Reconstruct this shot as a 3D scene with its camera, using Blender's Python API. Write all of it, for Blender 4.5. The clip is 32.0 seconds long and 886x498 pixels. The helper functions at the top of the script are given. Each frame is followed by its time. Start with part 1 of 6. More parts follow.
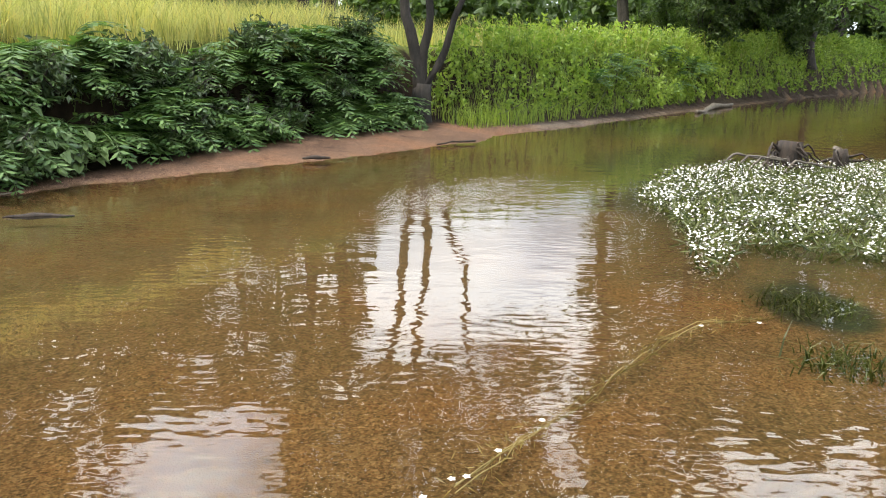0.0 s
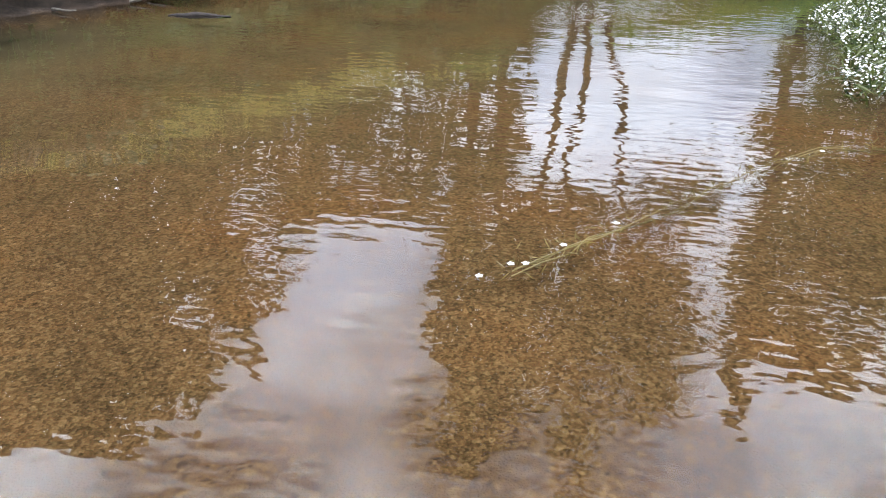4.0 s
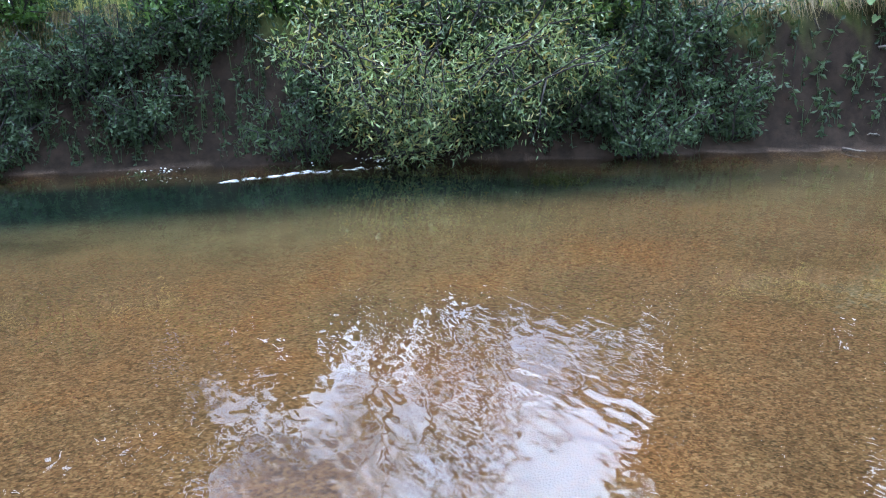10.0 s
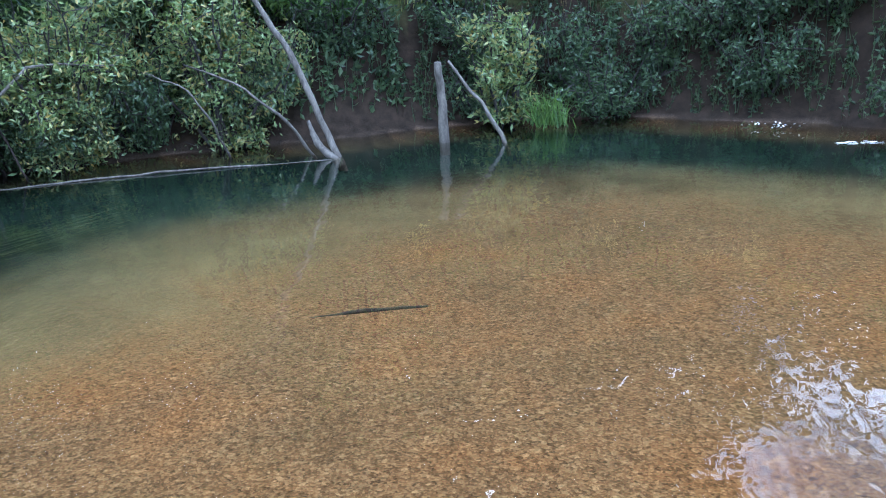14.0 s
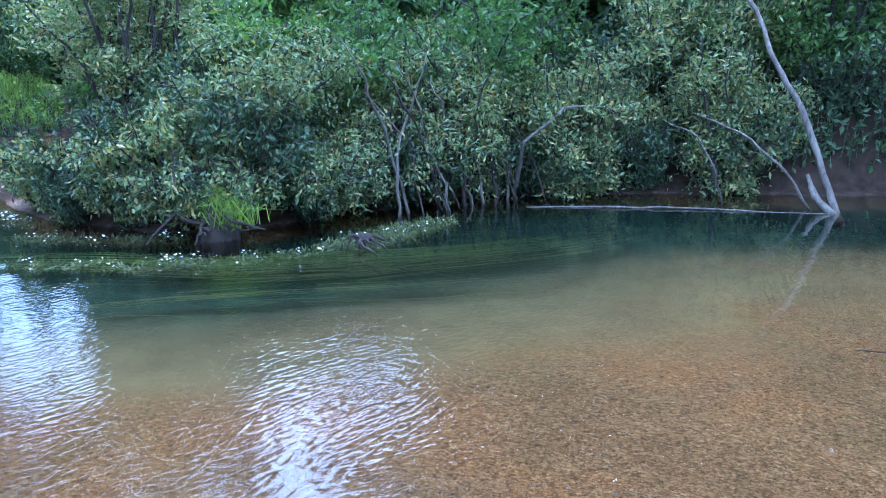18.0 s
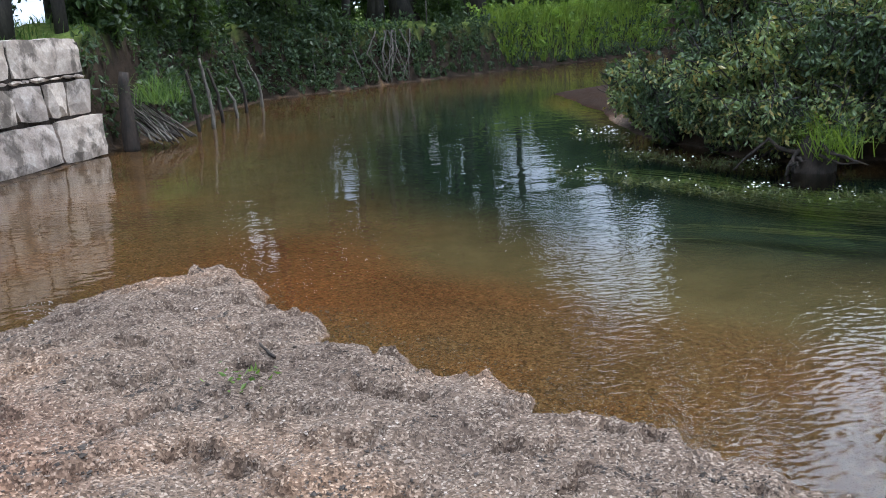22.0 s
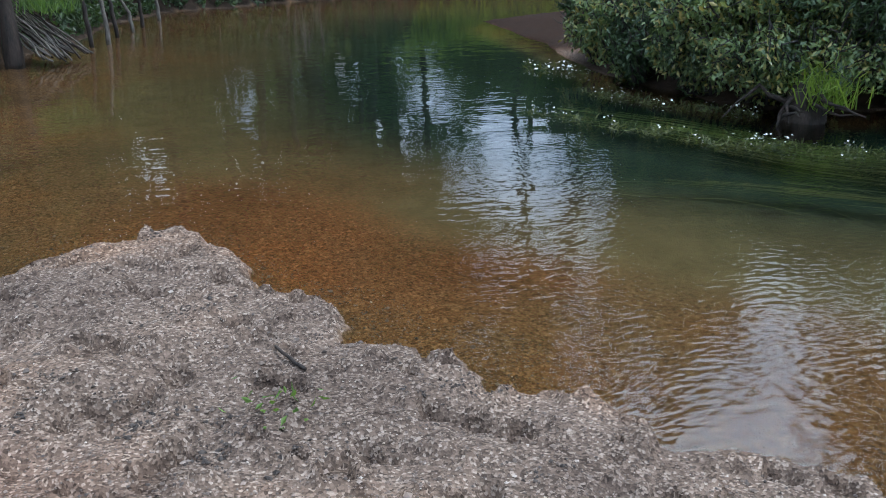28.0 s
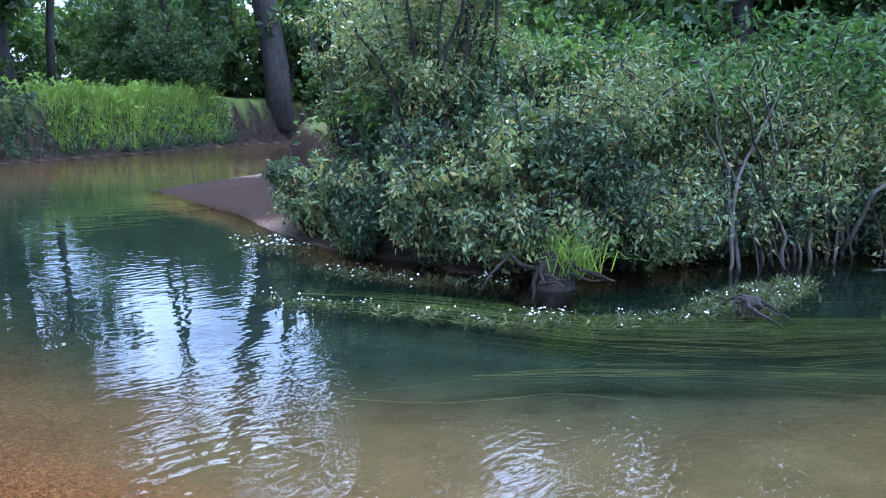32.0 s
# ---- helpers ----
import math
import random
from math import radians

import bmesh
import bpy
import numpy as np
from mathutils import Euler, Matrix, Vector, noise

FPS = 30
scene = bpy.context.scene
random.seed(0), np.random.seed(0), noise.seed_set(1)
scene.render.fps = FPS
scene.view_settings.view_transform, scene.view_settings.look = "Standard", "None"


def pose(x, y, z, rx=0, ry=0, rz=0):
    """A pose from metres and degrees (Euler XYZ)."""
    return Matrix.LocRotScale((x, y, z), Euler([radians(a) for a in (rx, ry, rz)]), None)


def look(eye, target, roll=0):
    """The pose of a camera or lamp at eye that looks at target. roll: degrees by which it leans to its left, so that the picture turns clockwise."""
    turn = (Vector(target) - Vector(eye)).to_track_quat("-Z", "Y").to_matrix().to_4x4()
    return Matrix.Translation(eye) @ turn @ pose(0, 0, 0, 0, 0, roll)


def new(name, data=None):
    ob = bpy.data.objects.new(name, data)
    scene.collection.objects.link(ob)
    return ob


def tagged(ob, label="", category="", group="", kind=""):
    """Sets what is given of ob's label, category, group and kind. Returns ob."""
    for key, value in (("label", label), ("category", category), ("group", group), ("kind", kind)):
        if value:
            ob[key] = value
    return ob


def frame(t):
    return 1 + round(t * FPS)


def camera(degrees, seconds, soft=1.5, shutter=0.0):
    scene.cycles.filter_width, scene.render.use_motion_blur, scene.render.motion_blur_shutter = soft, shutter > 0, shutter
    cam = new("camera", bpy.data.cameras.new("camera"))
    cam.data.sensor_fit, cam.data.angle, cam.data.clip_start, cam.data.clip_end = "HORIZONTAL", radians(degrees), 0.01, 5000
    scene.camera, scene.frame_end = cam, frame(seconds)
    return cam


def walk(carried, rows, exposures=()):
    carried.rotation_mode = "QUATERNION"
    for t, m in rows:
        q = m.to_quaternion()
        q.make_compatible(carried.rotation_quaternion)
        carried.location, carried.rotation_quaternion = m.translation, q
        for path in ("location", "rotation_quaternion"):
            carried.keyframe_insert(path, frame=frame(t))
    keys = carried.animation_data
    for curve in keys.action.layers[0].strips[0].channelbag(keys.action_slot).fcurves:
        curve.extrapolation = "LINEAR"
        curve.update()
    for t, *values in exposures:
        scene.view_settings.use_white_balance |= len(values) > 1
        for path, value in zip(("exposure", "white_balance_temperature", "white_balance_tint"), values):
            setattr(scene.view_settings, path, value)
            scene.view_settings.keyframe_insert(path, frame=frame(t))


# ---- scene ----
SOFT, CLOUD, SUN_POWER = 1.0, 4.6, 4.6
cam = camera(57.0, 32.0, soft=SOFT, shutter=0.0)
PATH = [
    (0, (-0.767, 0.514, 1.691), (-0.767, 2.457, 1.214), 0.80),
    (0.5, (-0.792, 0.511, 1.667), (-0.86, 2.443, 1.155), 0.64),
    (1, (-0.808, 0.489, 1.656), (-0.938, 2.406, 1.099), 0.47),
    (1.5, (-0.813, 0.467, 1.646), (-0.991, 2.363, 1.036), 0.70),
    (2, (-0.811, 0.437, 1.627), (-1.019, 2.309, 0.955), 1.37),
    (2.5, (-0.792, 0.456, 1.577), (-0.985, 2.309, 0.85), 1.97),
    (4.5, (-0.273, 0.286, 1.587), (-0.786, 2.006, 0.704), 0.20),
    (5, (-0.283, 0.184, 1.594), (-0.952, 1.875, 0.761), 0.00),
    (5.5, (-0.311, 0.173, 1.579), (-1.155, 1.821, 0.822), -0.40),
    (6, (-0.303, 0.15, 1.581), (-1.302, 1.745, 0.905), -0.61),
    (6.5, (-0.283, 0.098, 1.591), (-1.382, 1.651, 0.976), -0.59),
    (7, (-0.273, 0.079, 1.583), (-1.436, 1.603, 1.012), -0.63),
    (7.5, (-0.263, 0.053, 1.576), (-1.471, 1.552, 1.035), -0.54),
    (8, (-0.261, 0.046, 1.58), (-1.55, 1.489, 1.072), -0.36),
    (8.5, (-0.24, 0.006, 1.576), (-1.629, 1.358, 1.084), -0.60),
    (9, (-0.215, 0.045, 1.576), (-1.723, 1.263, 1.082), -1.23),
    (9.5, (-0.195, -0.02, 1.573), (-1.812, 1.04, 1.063), -1.66),
    (10, (-0.161, -0.002, 1.567), (-1.887, 0.857, 1.034), -1.96),
    (10.5, (-0.104, -0.003, 1.529), (-1.92, 0.647, 0.999), -2.22),
    (11, (-0.05, 0.13, 1.522), (-1.928, 0.564, 0.988), -2.22),
    (11.5, (-0.024, 0.132, 1.526), (-1.928, 0.4, 0.975), -2.49),
    (12, (-0.025, 0.114, 1.545), (-1.937, 0.222, 0.97), -2.51),
    (12.5, (0.004, 0.071, 1.564), (-1.904, 0.012, 0.967), -2.53),
    (13, (0.0, -0.0, 1.581), (-1.893, -0.22, 0.973), -2.58),
    (13.5, (0.013, -0.062, 1.592), (-1.862, -0.417, 0.993), -2.91),
    (14, (0.02, -0.113, 1.6), (-1.83, -0.598, 1.015), -2.98),
    (14.5, (0.035, -0.143, 1.6), (-1.78, -0.765, 1.033), -2.39),
    (15, (0.059, -0.163, 1.601), (-1.705, -0.924, 1.044), -1.89),
    (15.5, (0.098, -0.18, 1.612), (-1.589, -1.098, 1.055), -2.16),
    (17.5, (1.064, -0.554, 1.616), (-0.469, -1.759, 1.171), -0.71),
    (18, (1.113, -0.588, 1.594), (-0.318, -1.919, 1.17), -1.17),
    (18.5, (1.074, -0.605, 1.573), (-0.221, -2.074, 1.166), -1.44),
    (19, (1.053, -0.65, 1.599), (-0.088, -2.24, 1.184), -1.89),
    (19.5, (1.04, -0.691, 1.608), (0.063, -2.381, 1.171), -1.94),
    (20, (1.07, -0.718, 1.61), (0.27, -2.493, 1.156), -2.02),
    (20.5, (1.09, -0.721, 1.609), (0.468, -2.561, 1.133), -2.66),
    (21, (1.098, -0.698, 1.62), (0.626, -2.576, 1.121), -3.32),
    (21.5, (1.119, -0.711, 1.618), (0.762, -2.611, 1.107), -3.21),
    (22, (1.132, -0.729, 1.616), (0.895, -2.635, 1.058), -3.34),
    (22.5, (1.149, -0.728, 1.606), (1.023, -2.62, 0.969), -3.81),
    (23, (1.188, -0.722, 1.596), (1.185, -2.583, 0.865), -4.05),
    (23.5, (1.214, -0.744, 1.609), (1.332, -2.562, 0.785), -3.72),
    (24, (1.268, -0.792, 1.541), (1.488, -2.591, 0.694), -1.97),
    (24.5, (1.344, -0.861, 1.516), (1.641, -2.663, 0.701), -1.67),
    (26.5, (1.56, -1.291, 1.621), (1.668, -3.17, 0.944), -0.40),
    (27, (1.596, -1.428, 1.602), (1.496, -3.302, 0.91), 0.16),
    (27.5, (1.667, -1.596, 1.581), (1.334, -3.436, 0.871), -0.14),
    (28, (1.72, -1.737, 1.586), (1.214, -3.526, 0.849), 0.19),
    (28.5, (1.718, -1.885, 1.562), (1.066, -3.636, 0.851), 0.65),
    (29, (1.711, -2.08, 1.552), (0.931, -3.8, 0.896), 0.36),
    (29.5, (1.706, -2.221, 1.546), (0.823, -3.913, 0.949), 0.53),
    (30, (1.709, -2.407, 1.536), (0.701, -4.049, 0.999), 0.67),
    (30.5, (1.677, -2.655, 1.545), (0.564, -4.24, 1.045), 0.23),
    (31, (1.786, -2.805, 1.55), (0.606, -4.35, 1.08), 0.69),
    (31.5, (1.867, -3.011, 1.536), (0.628, -4.525, 1.121), 1.23),
    (32, (1.956, -3.173, 1.565), (0.665, -4.657, 1.204), 1.57),
]
walk(cam, [(t, look(eye, target, roll)) for t, eye, target, roll in PATH], [
    (0.0, 0.05, 7000, 12), (2.0, -0.12, 6400, 13), (5.0, 0.0, 5800, 15), (9.0, 0.33, 5200, 16), (13.0, 0.45, 5000, 14), (15.0, 0.6, 4650, 15), (18.0, 0.55, 4300, 17), (19.5, 0.42, 4700, 18), (21.0, -0.2, 5300, 14), (23.0, -0.75, 6000, 12), (28.0, -0.8, 5500, 10), (30.0, 0.03, 5000, 13), (32.0, 0.3, 4700, 20)])
# ---------------------------------------------------------------- light
world = bpy.data.worlds.new("sky")
scene.world = world
world.use_nodes = True
wn, wl = world.node_tree.nodes, world.node_tree.links
wn.clear()
SUN_YAW, SUN_EL = 120.0, 61.0      # degrees: to the left from +y, above the horizon
sky = wn.new("ShaderNodeTexSky")
sky.sky_type, sky.sun_disc = "NISHITA", False
sky.sun_elevation, sky.sun_rotation = radians(SUN_EL), radians(-SUN_YAW)
sky.air_density, sky.dust_density = 1.0, 2.0
bg_sky = wn.new("ShaderNodeBackground")
bg_sky.inputs["Strength"].default_value = 0.15
wl.new(sky.outputs[0], bg_sky.inputs[0])
co = wn.new("ShaderNodeTexCoord")
mp = wn.new("ShaderNodeMapping")
mp.inputs["Scale"].default_value = (1.6, 1.6, 3.2)
wl.new(co.outputs["Generated"], mp.inputs[0])
cn = wn.new("ShaderNodeTexNoise")
cn.inputs["Scale"].default_value, cn.inputs["Detail"].default_value, cn.inputs["Roughness"].default_value = 1.7, 6.0, 0.55
wl.new(mp.outputs[0], cn.inputs["Vector"])
cr = wn.new("ShaderNodeValToRGB")
cr.color_ramp.elements[0].position, cr.color_ramp.elements[1].position = 0.36, 0.54
wl.new(cn.outputs["Fac"], cr.inputs[0])
cloud = wn.new("ShaderNodeBackground")
up = wn.new("ShaderNodeSeparateXYZ")
wl.new(co.outputs["Generated"], up.inputs[0])
height = wn.new("ShaderNodeMapRange")      # thin bright cloud overhead, duller cloud low down
height.inputs["From Min"].default_value, height.inputs["From Max"].default_value = 0.15, 0.6
height.inputs["To Min"].default_value, height.inputs["To Max"].default_value = 0.52 * CLOUD, 1.75 * CLOUD
wl.new(up.outputs["Z"], height.inputs["Value"]), wl.new(height.outputs[0], cloud.inputs["Strength"])
belly = wn.new("ShaderNodeTexNoise")
belly.inputs["Scale"].default_value, belly.inputs["Detail"].default_value, belly.inputs["Roughness"].default_value = 4.2, 5.0, 0.5
wl.new(mp.outputs[0], belly.inputs["Vector"])
shade = wn.new("ShaderNodeValToRGB")
shade.color_ramp.elements[0].position, shade.color_ramp.elements[0].color = 0.36, (0.52, 0.60, 0.73, 1)
shade.color_ramp.elements[1].position, shade.color_ramp.elements[1].color = 0.62, (0.84, 0.92, 1.0, 1)
wl.new(belly.outputs["Fac"], shade.inputs[0]), wl.new(shade.outputs[0], cloud.inputs["Color"])
mx = wn.new("ShaderNodeMixShader")
wl.new(cr.outputs[0], mx.inputs[0]), wl.new(bg_sky.outputs[0], mx.inputs[1]), wl.new(cloud.outputs[0], mx.inputs[2])
wo = wn.new("ShaderNodeOutputWorld")
wl.new(mx.outputs[0], wo.inputs[0])
sun = new("sun", bpy.data.lights.new("sun", "SUN"))
sun.data.energy, sun.data.angle, sun.data.color = SUN_POWER, radians(1.5), (1.0, 0.93, 0.82)
sun.matrix_world = look((0, 0, 30), (math.sin(radians(SUN_YAW)) * 30 * math.cos(radians(SUN_EL)), -math.cos(radians(SUN_YAW)) * 30 * math.cos(radians(SUN_EL)), 30 - 30 * math.sin(radians(SUN_EL))))


# ---------------------------------------------------------------- materials
def nodes_of(name):
    m = bpy.data.materials.new(name)
    m.use_nodes = True
    nt = m.node_tree
    return m, nt.nodes, nt.links, nt.nodes["Principled BSDF"]


def noise_node(n, l, scale, detail=5.0, rough=0.55, stretch=None, source=None):
    t = n.new("ShaderNodeTexNoise")
    t.inputs["Scale"].default_value, t.inputs["Detail"].default_value, t.inputs["Roughness"].default_value = scale, detail, rough
    if source is None:
        source = n.new("ShaderNodeNewGeometry").outputs["Position"]
    if stretch:
        mpn = n.new("ShaderNodeMapping")
        mpn.inputs["Scale"].default_value = stretch
        l.new(source, mpn.inputs[0])
        source = mpn.outputs[0]
    l.new(source, t.inputs["Vector"])
    return t


def ramp(n, l, fac, stops):
    r = n.new("ShaderNodeValToRGB")
    while len(r.color_ramp.elements) < len(stops):
        r.color_ramp.elements.new(0.5)
    for e, (p, c) in zip(r.color_ramp.elements, stops):
        e.position, e.color = p, (*c, 1)
    l.new(fac, r.inputs[0])
    return r.outputs[0]


def mix_col(n, l, fac, a, b, mode="MIX"):
    m = n.new("ShaderNodeMix")
    m.data_type, m.blend_type = "RGBA", mode
    for sock, v in ((m.inputs[0], fac), (m.inputs[6], a), (m.inputs[7], b)):
        if isinstance(v, (int, float)):
            sock.default_value = v
        elif isinstance(v, tuple):
            sock.default_value = (*v, 1)
        else:
            l.new(v, sock)
    return m.outputs[2]


def bump(n, l, height, strength, distance, bsdf, normal=None):
    b = n.new("ShaderNodeBump")
    b.inputs["Strength"].default_value, b.inputs["Distance"].default_value = strength, distance
    l.new(height, b.inputs["Height"])
    if normal:
        l.new(normal, b.inputs["Normal"])
    if bsdf:
        l.new(b.outputs[0], bsdf.inputs["Normal"])
    return b.outputs[0]


def leaf_mat(name, dark, light, rough=0.4, glow=0.45, dead=None):
    """Leaves: colour by leaf, gloss, and light that passes through."""
    m, n, l, p = nodes_of(name)
    geo = n.new("ShaderNodeNewGeometry")
    c = ramp(n, l, geo.outputs["Random Per Island"], [(0.0, dark), (0.7, light)] + ([(0.985, dead)] if dead else []))
    big = noise_node(n, l, 1.3, 2)
    c = mix_col(n, l, big.outputs[0], c, mix_col(n, l, 1.0, c, (1.35, 1.3, 0.9), "MULTIPLY"))
    l.new(c, p.inputs["Base Color"])
    p.inputs["Roughness"].default_value = rough
    tr = n.new("ShaderNodeBsdfTranslucent")
    l.new(mix_col(n, l, 1.0, c, (1.45, 1.5, 0.75), "MULTIPLY"), tr.inputs[0])
    ms = n.new("ShaderNodeMixShader")
    ms.inputs[0].default_value = glow
    l.new(p.outputs[0], ms.inputs[1]), l.new(tr.outputs[0], ms.inputs[2])
    l.new(ms.outputs[0], n["Material Output"].inputs[0])
    return m


def bark_mat(name, dark, light, scale=9.0):
    m, n, l, p = nodes_of(name)
    a = noise_node(n, l, scale, 8, 0.65, (1, 1, 0.25))
    b = noise_node(n, l, scale * 5, 4, 0.6, (1, 1, 0.4))
    c = ramp(n, l, a.outputs[0], [(0.35, dark), (0.65, light)])
    c = mix_col(n, l, 0.5, c, ramp(n, l, b.outputs[0], [(0.35, (0.45, 0.45, 0.45)), (0.65, (1.2, 1.2, 1.2))]), "MULTIPLY")
    l.new(c, p.inputs["Base Color"])
    p.inputs["Roughness"].default_value = 0.85
    bump(n, l, a.outputs[0], 0.7, 0.03, p, bump(n, l, b.outputs[0], 0.5, 0.01, None))
    return m


def plain_mat(name, colour, rough=0.6, vary=0.25, scale=14.0):
    m, n, l, p = nodes_of(name)
    a = noise_node(n, l, scale, 5)
    lo, hi = tuple(v * (1 - vary) for v in colour), tuple(min(v * (1 + vary), 1) for v in colour)
    l.new(ramp(n, l, a.outputs[0], [(0.35, lo), (0.65, hi)]), p.inputs["Base Color"])
    p.inputs["Roughness"].default_value = rough
    bump(n, l, a.outputs[0], 0.3, 0.01, p)
    return m


def ground_mat():
    """Gravel, silt, soil and turf, by masks that the ground sheet carries."""
    m, n, l, p = nodes_of("gravel_soil_turf")

    def mask(key):
        a = n.new("ShaderNodeAttribute")
        a.attribute_name = key
        return a.outputs["Fac"]

    pos = n.new("ShaderNodeNewGeometry").outputs["Position"]
    vo = n.new("ShaderNodeTexVoronoi")
    vo.inputs["Scale"].default_value = 105.0
    l.new(pos, vo.inputs["Vector"])
    vs = n.new("ShaderNodeTexVoronoi")
    vs.inputs["Scale"].default_value = 200.0
    l.new(pos, vs.inputs["Vector"])
    sep = n.new("ShaderNodeSeparateColor")
    l.new(vo.outputs["Color"], sep.inputs[0])
    vb = n.new("ShaderNodeTexVoronoi")
    vb.inputs["Scale"].default_value = 52.0
    l.new(pos, vb.inputs["Vector"])
    sepb = n.new("ShaderNodeSeparateColor")
    l.new(vb.outputs["Color"], sepb.inputs[0])
    dry = ramp(n, l, sep.outputs[0], [(0.0, (0.06, 0.045, 0.034)), (0.3, (0.118, 0.088, 0.066)), (0.8, (0.205, 0.155, 0.117)), (0.97, (0.36, 0.3, 0.24))])
    wet = ramp(n, l, sepb.outputs[1], [(0.0, (0.035, 0.02, 0.01)), (0.35, (0.115, 0.064, 0.028)), (0.85, (0.18, 0.102, 0.044)), (1.0, (0.32, 0.22, 0.11))])
    wet = mix_col(n, l, 0.5, wet, ramp(n, l, sep.outputs[1], [(0.0, (0.045, 0.026, 0.013)), (0.5, (0.14, 0.078, 0.034)), (1.0, (0.3, 0.2, 0.1))]))
    patch = noise_node(n, l, 0.9, 6, 0.6, None, pos)
    dry = mix_col(n, l, 1.0, dry, ramp(n, l, patch.outputs[0], [(0.36, (0.62, 0.60, 0.60)), (0.5, (0.95, 0.92, 0.9)), (0.66, (1.18, 1.0, 0.86))]), "MULTIPLY")
    wet = mix_col(n, l, 1.0, wet, ramp(n, l, patch.outputs[0], [(0.34, (0.74, 0.76, 0.76)), (0.5, (1, 1, 1)), (0.66, (1.15, 1.0, 0.85))]), "MULTIPLY")
    crumb = noise_node(n, l, 8.0, 9, 0.7, None, pos)
    dry = mix_col(n, l, ramp(n, l, crumb.outputs[0], [(0.55, (0, 0, 0)), (0.66, (0.85, 0.85, 0.85))]), dry, mix_col(n, l, 1.0, dry, (0.3, 0.27, 0.25), "MULTIPLY"))
    c = mix_col(n, l, mask("wet"), dry, wet)
    c = mix_col(n, l, mask("rust"), c, mix_col(n, l, 1.0, c, (1.25, 0.78, 0.55), "MULTIPLY"))
    silt_n = noise_node(n, l, 3.0, 6, 0.6, None, pos)
    silt = ramp(n, l, silt_n.outputs[0], [(0.3, (0.10, 0.084, 0.042)), (0.7, (0.165, 0.138, 0.07))])
    c = mix_col(n, l, mask("silt"), c, silt)
    # near-black green: dark weed, and the dimness of deep water painted on the bed
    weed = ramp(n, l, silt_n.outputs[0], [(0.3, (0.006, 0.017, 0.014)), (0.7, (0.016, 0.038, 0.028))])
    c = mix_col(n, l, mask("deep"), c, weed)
    soil_n = noise_node(n, l, 7.0, 8, 0.65, None, pos)
    soil = ramp(n, l, soil_n.outputs[0], [(0.3, (0.013, 0.009, 0.006)), (0.7, (0.042, 0.029, 0.019))])
    c = mix_col(n, l, mask("soil"), c, soil)
    turf = ramp(n, l, soil_n.outputs[0], [(0.3, (0.06, 0.10, 0.02)), (0.7, (0.19, 0.22, 0.05))])
    c = mix_col(n, l, mask("turf"), c, turf)
    # one darker tone for mud and for the painted shade of the gravel's hollows
    mud_shade = mix_col(n, l, 1.0, c, (0.46, 0.43, 0.41), "MULTIPLY")
    c = mix_col(n, l, mask("mud_shade"), c, mud_shade)
    l.new(c, p.inputs["Base Color"])
    p.inputs["Roughness"].default_value = 0.9
    p.inputs["Specular IOR Level"].default_value = 0.12
    b0 = bump(n, l, vs.outputs["Distance"], 0.35, 0.006, None)
    b1 = bump(n, l, vo.outputs["Distance"], 0.5, 0.010, None, b0)
    bump(n, l, crumb.outputs[0], 0.4, 0.03, p, b1)
    return m


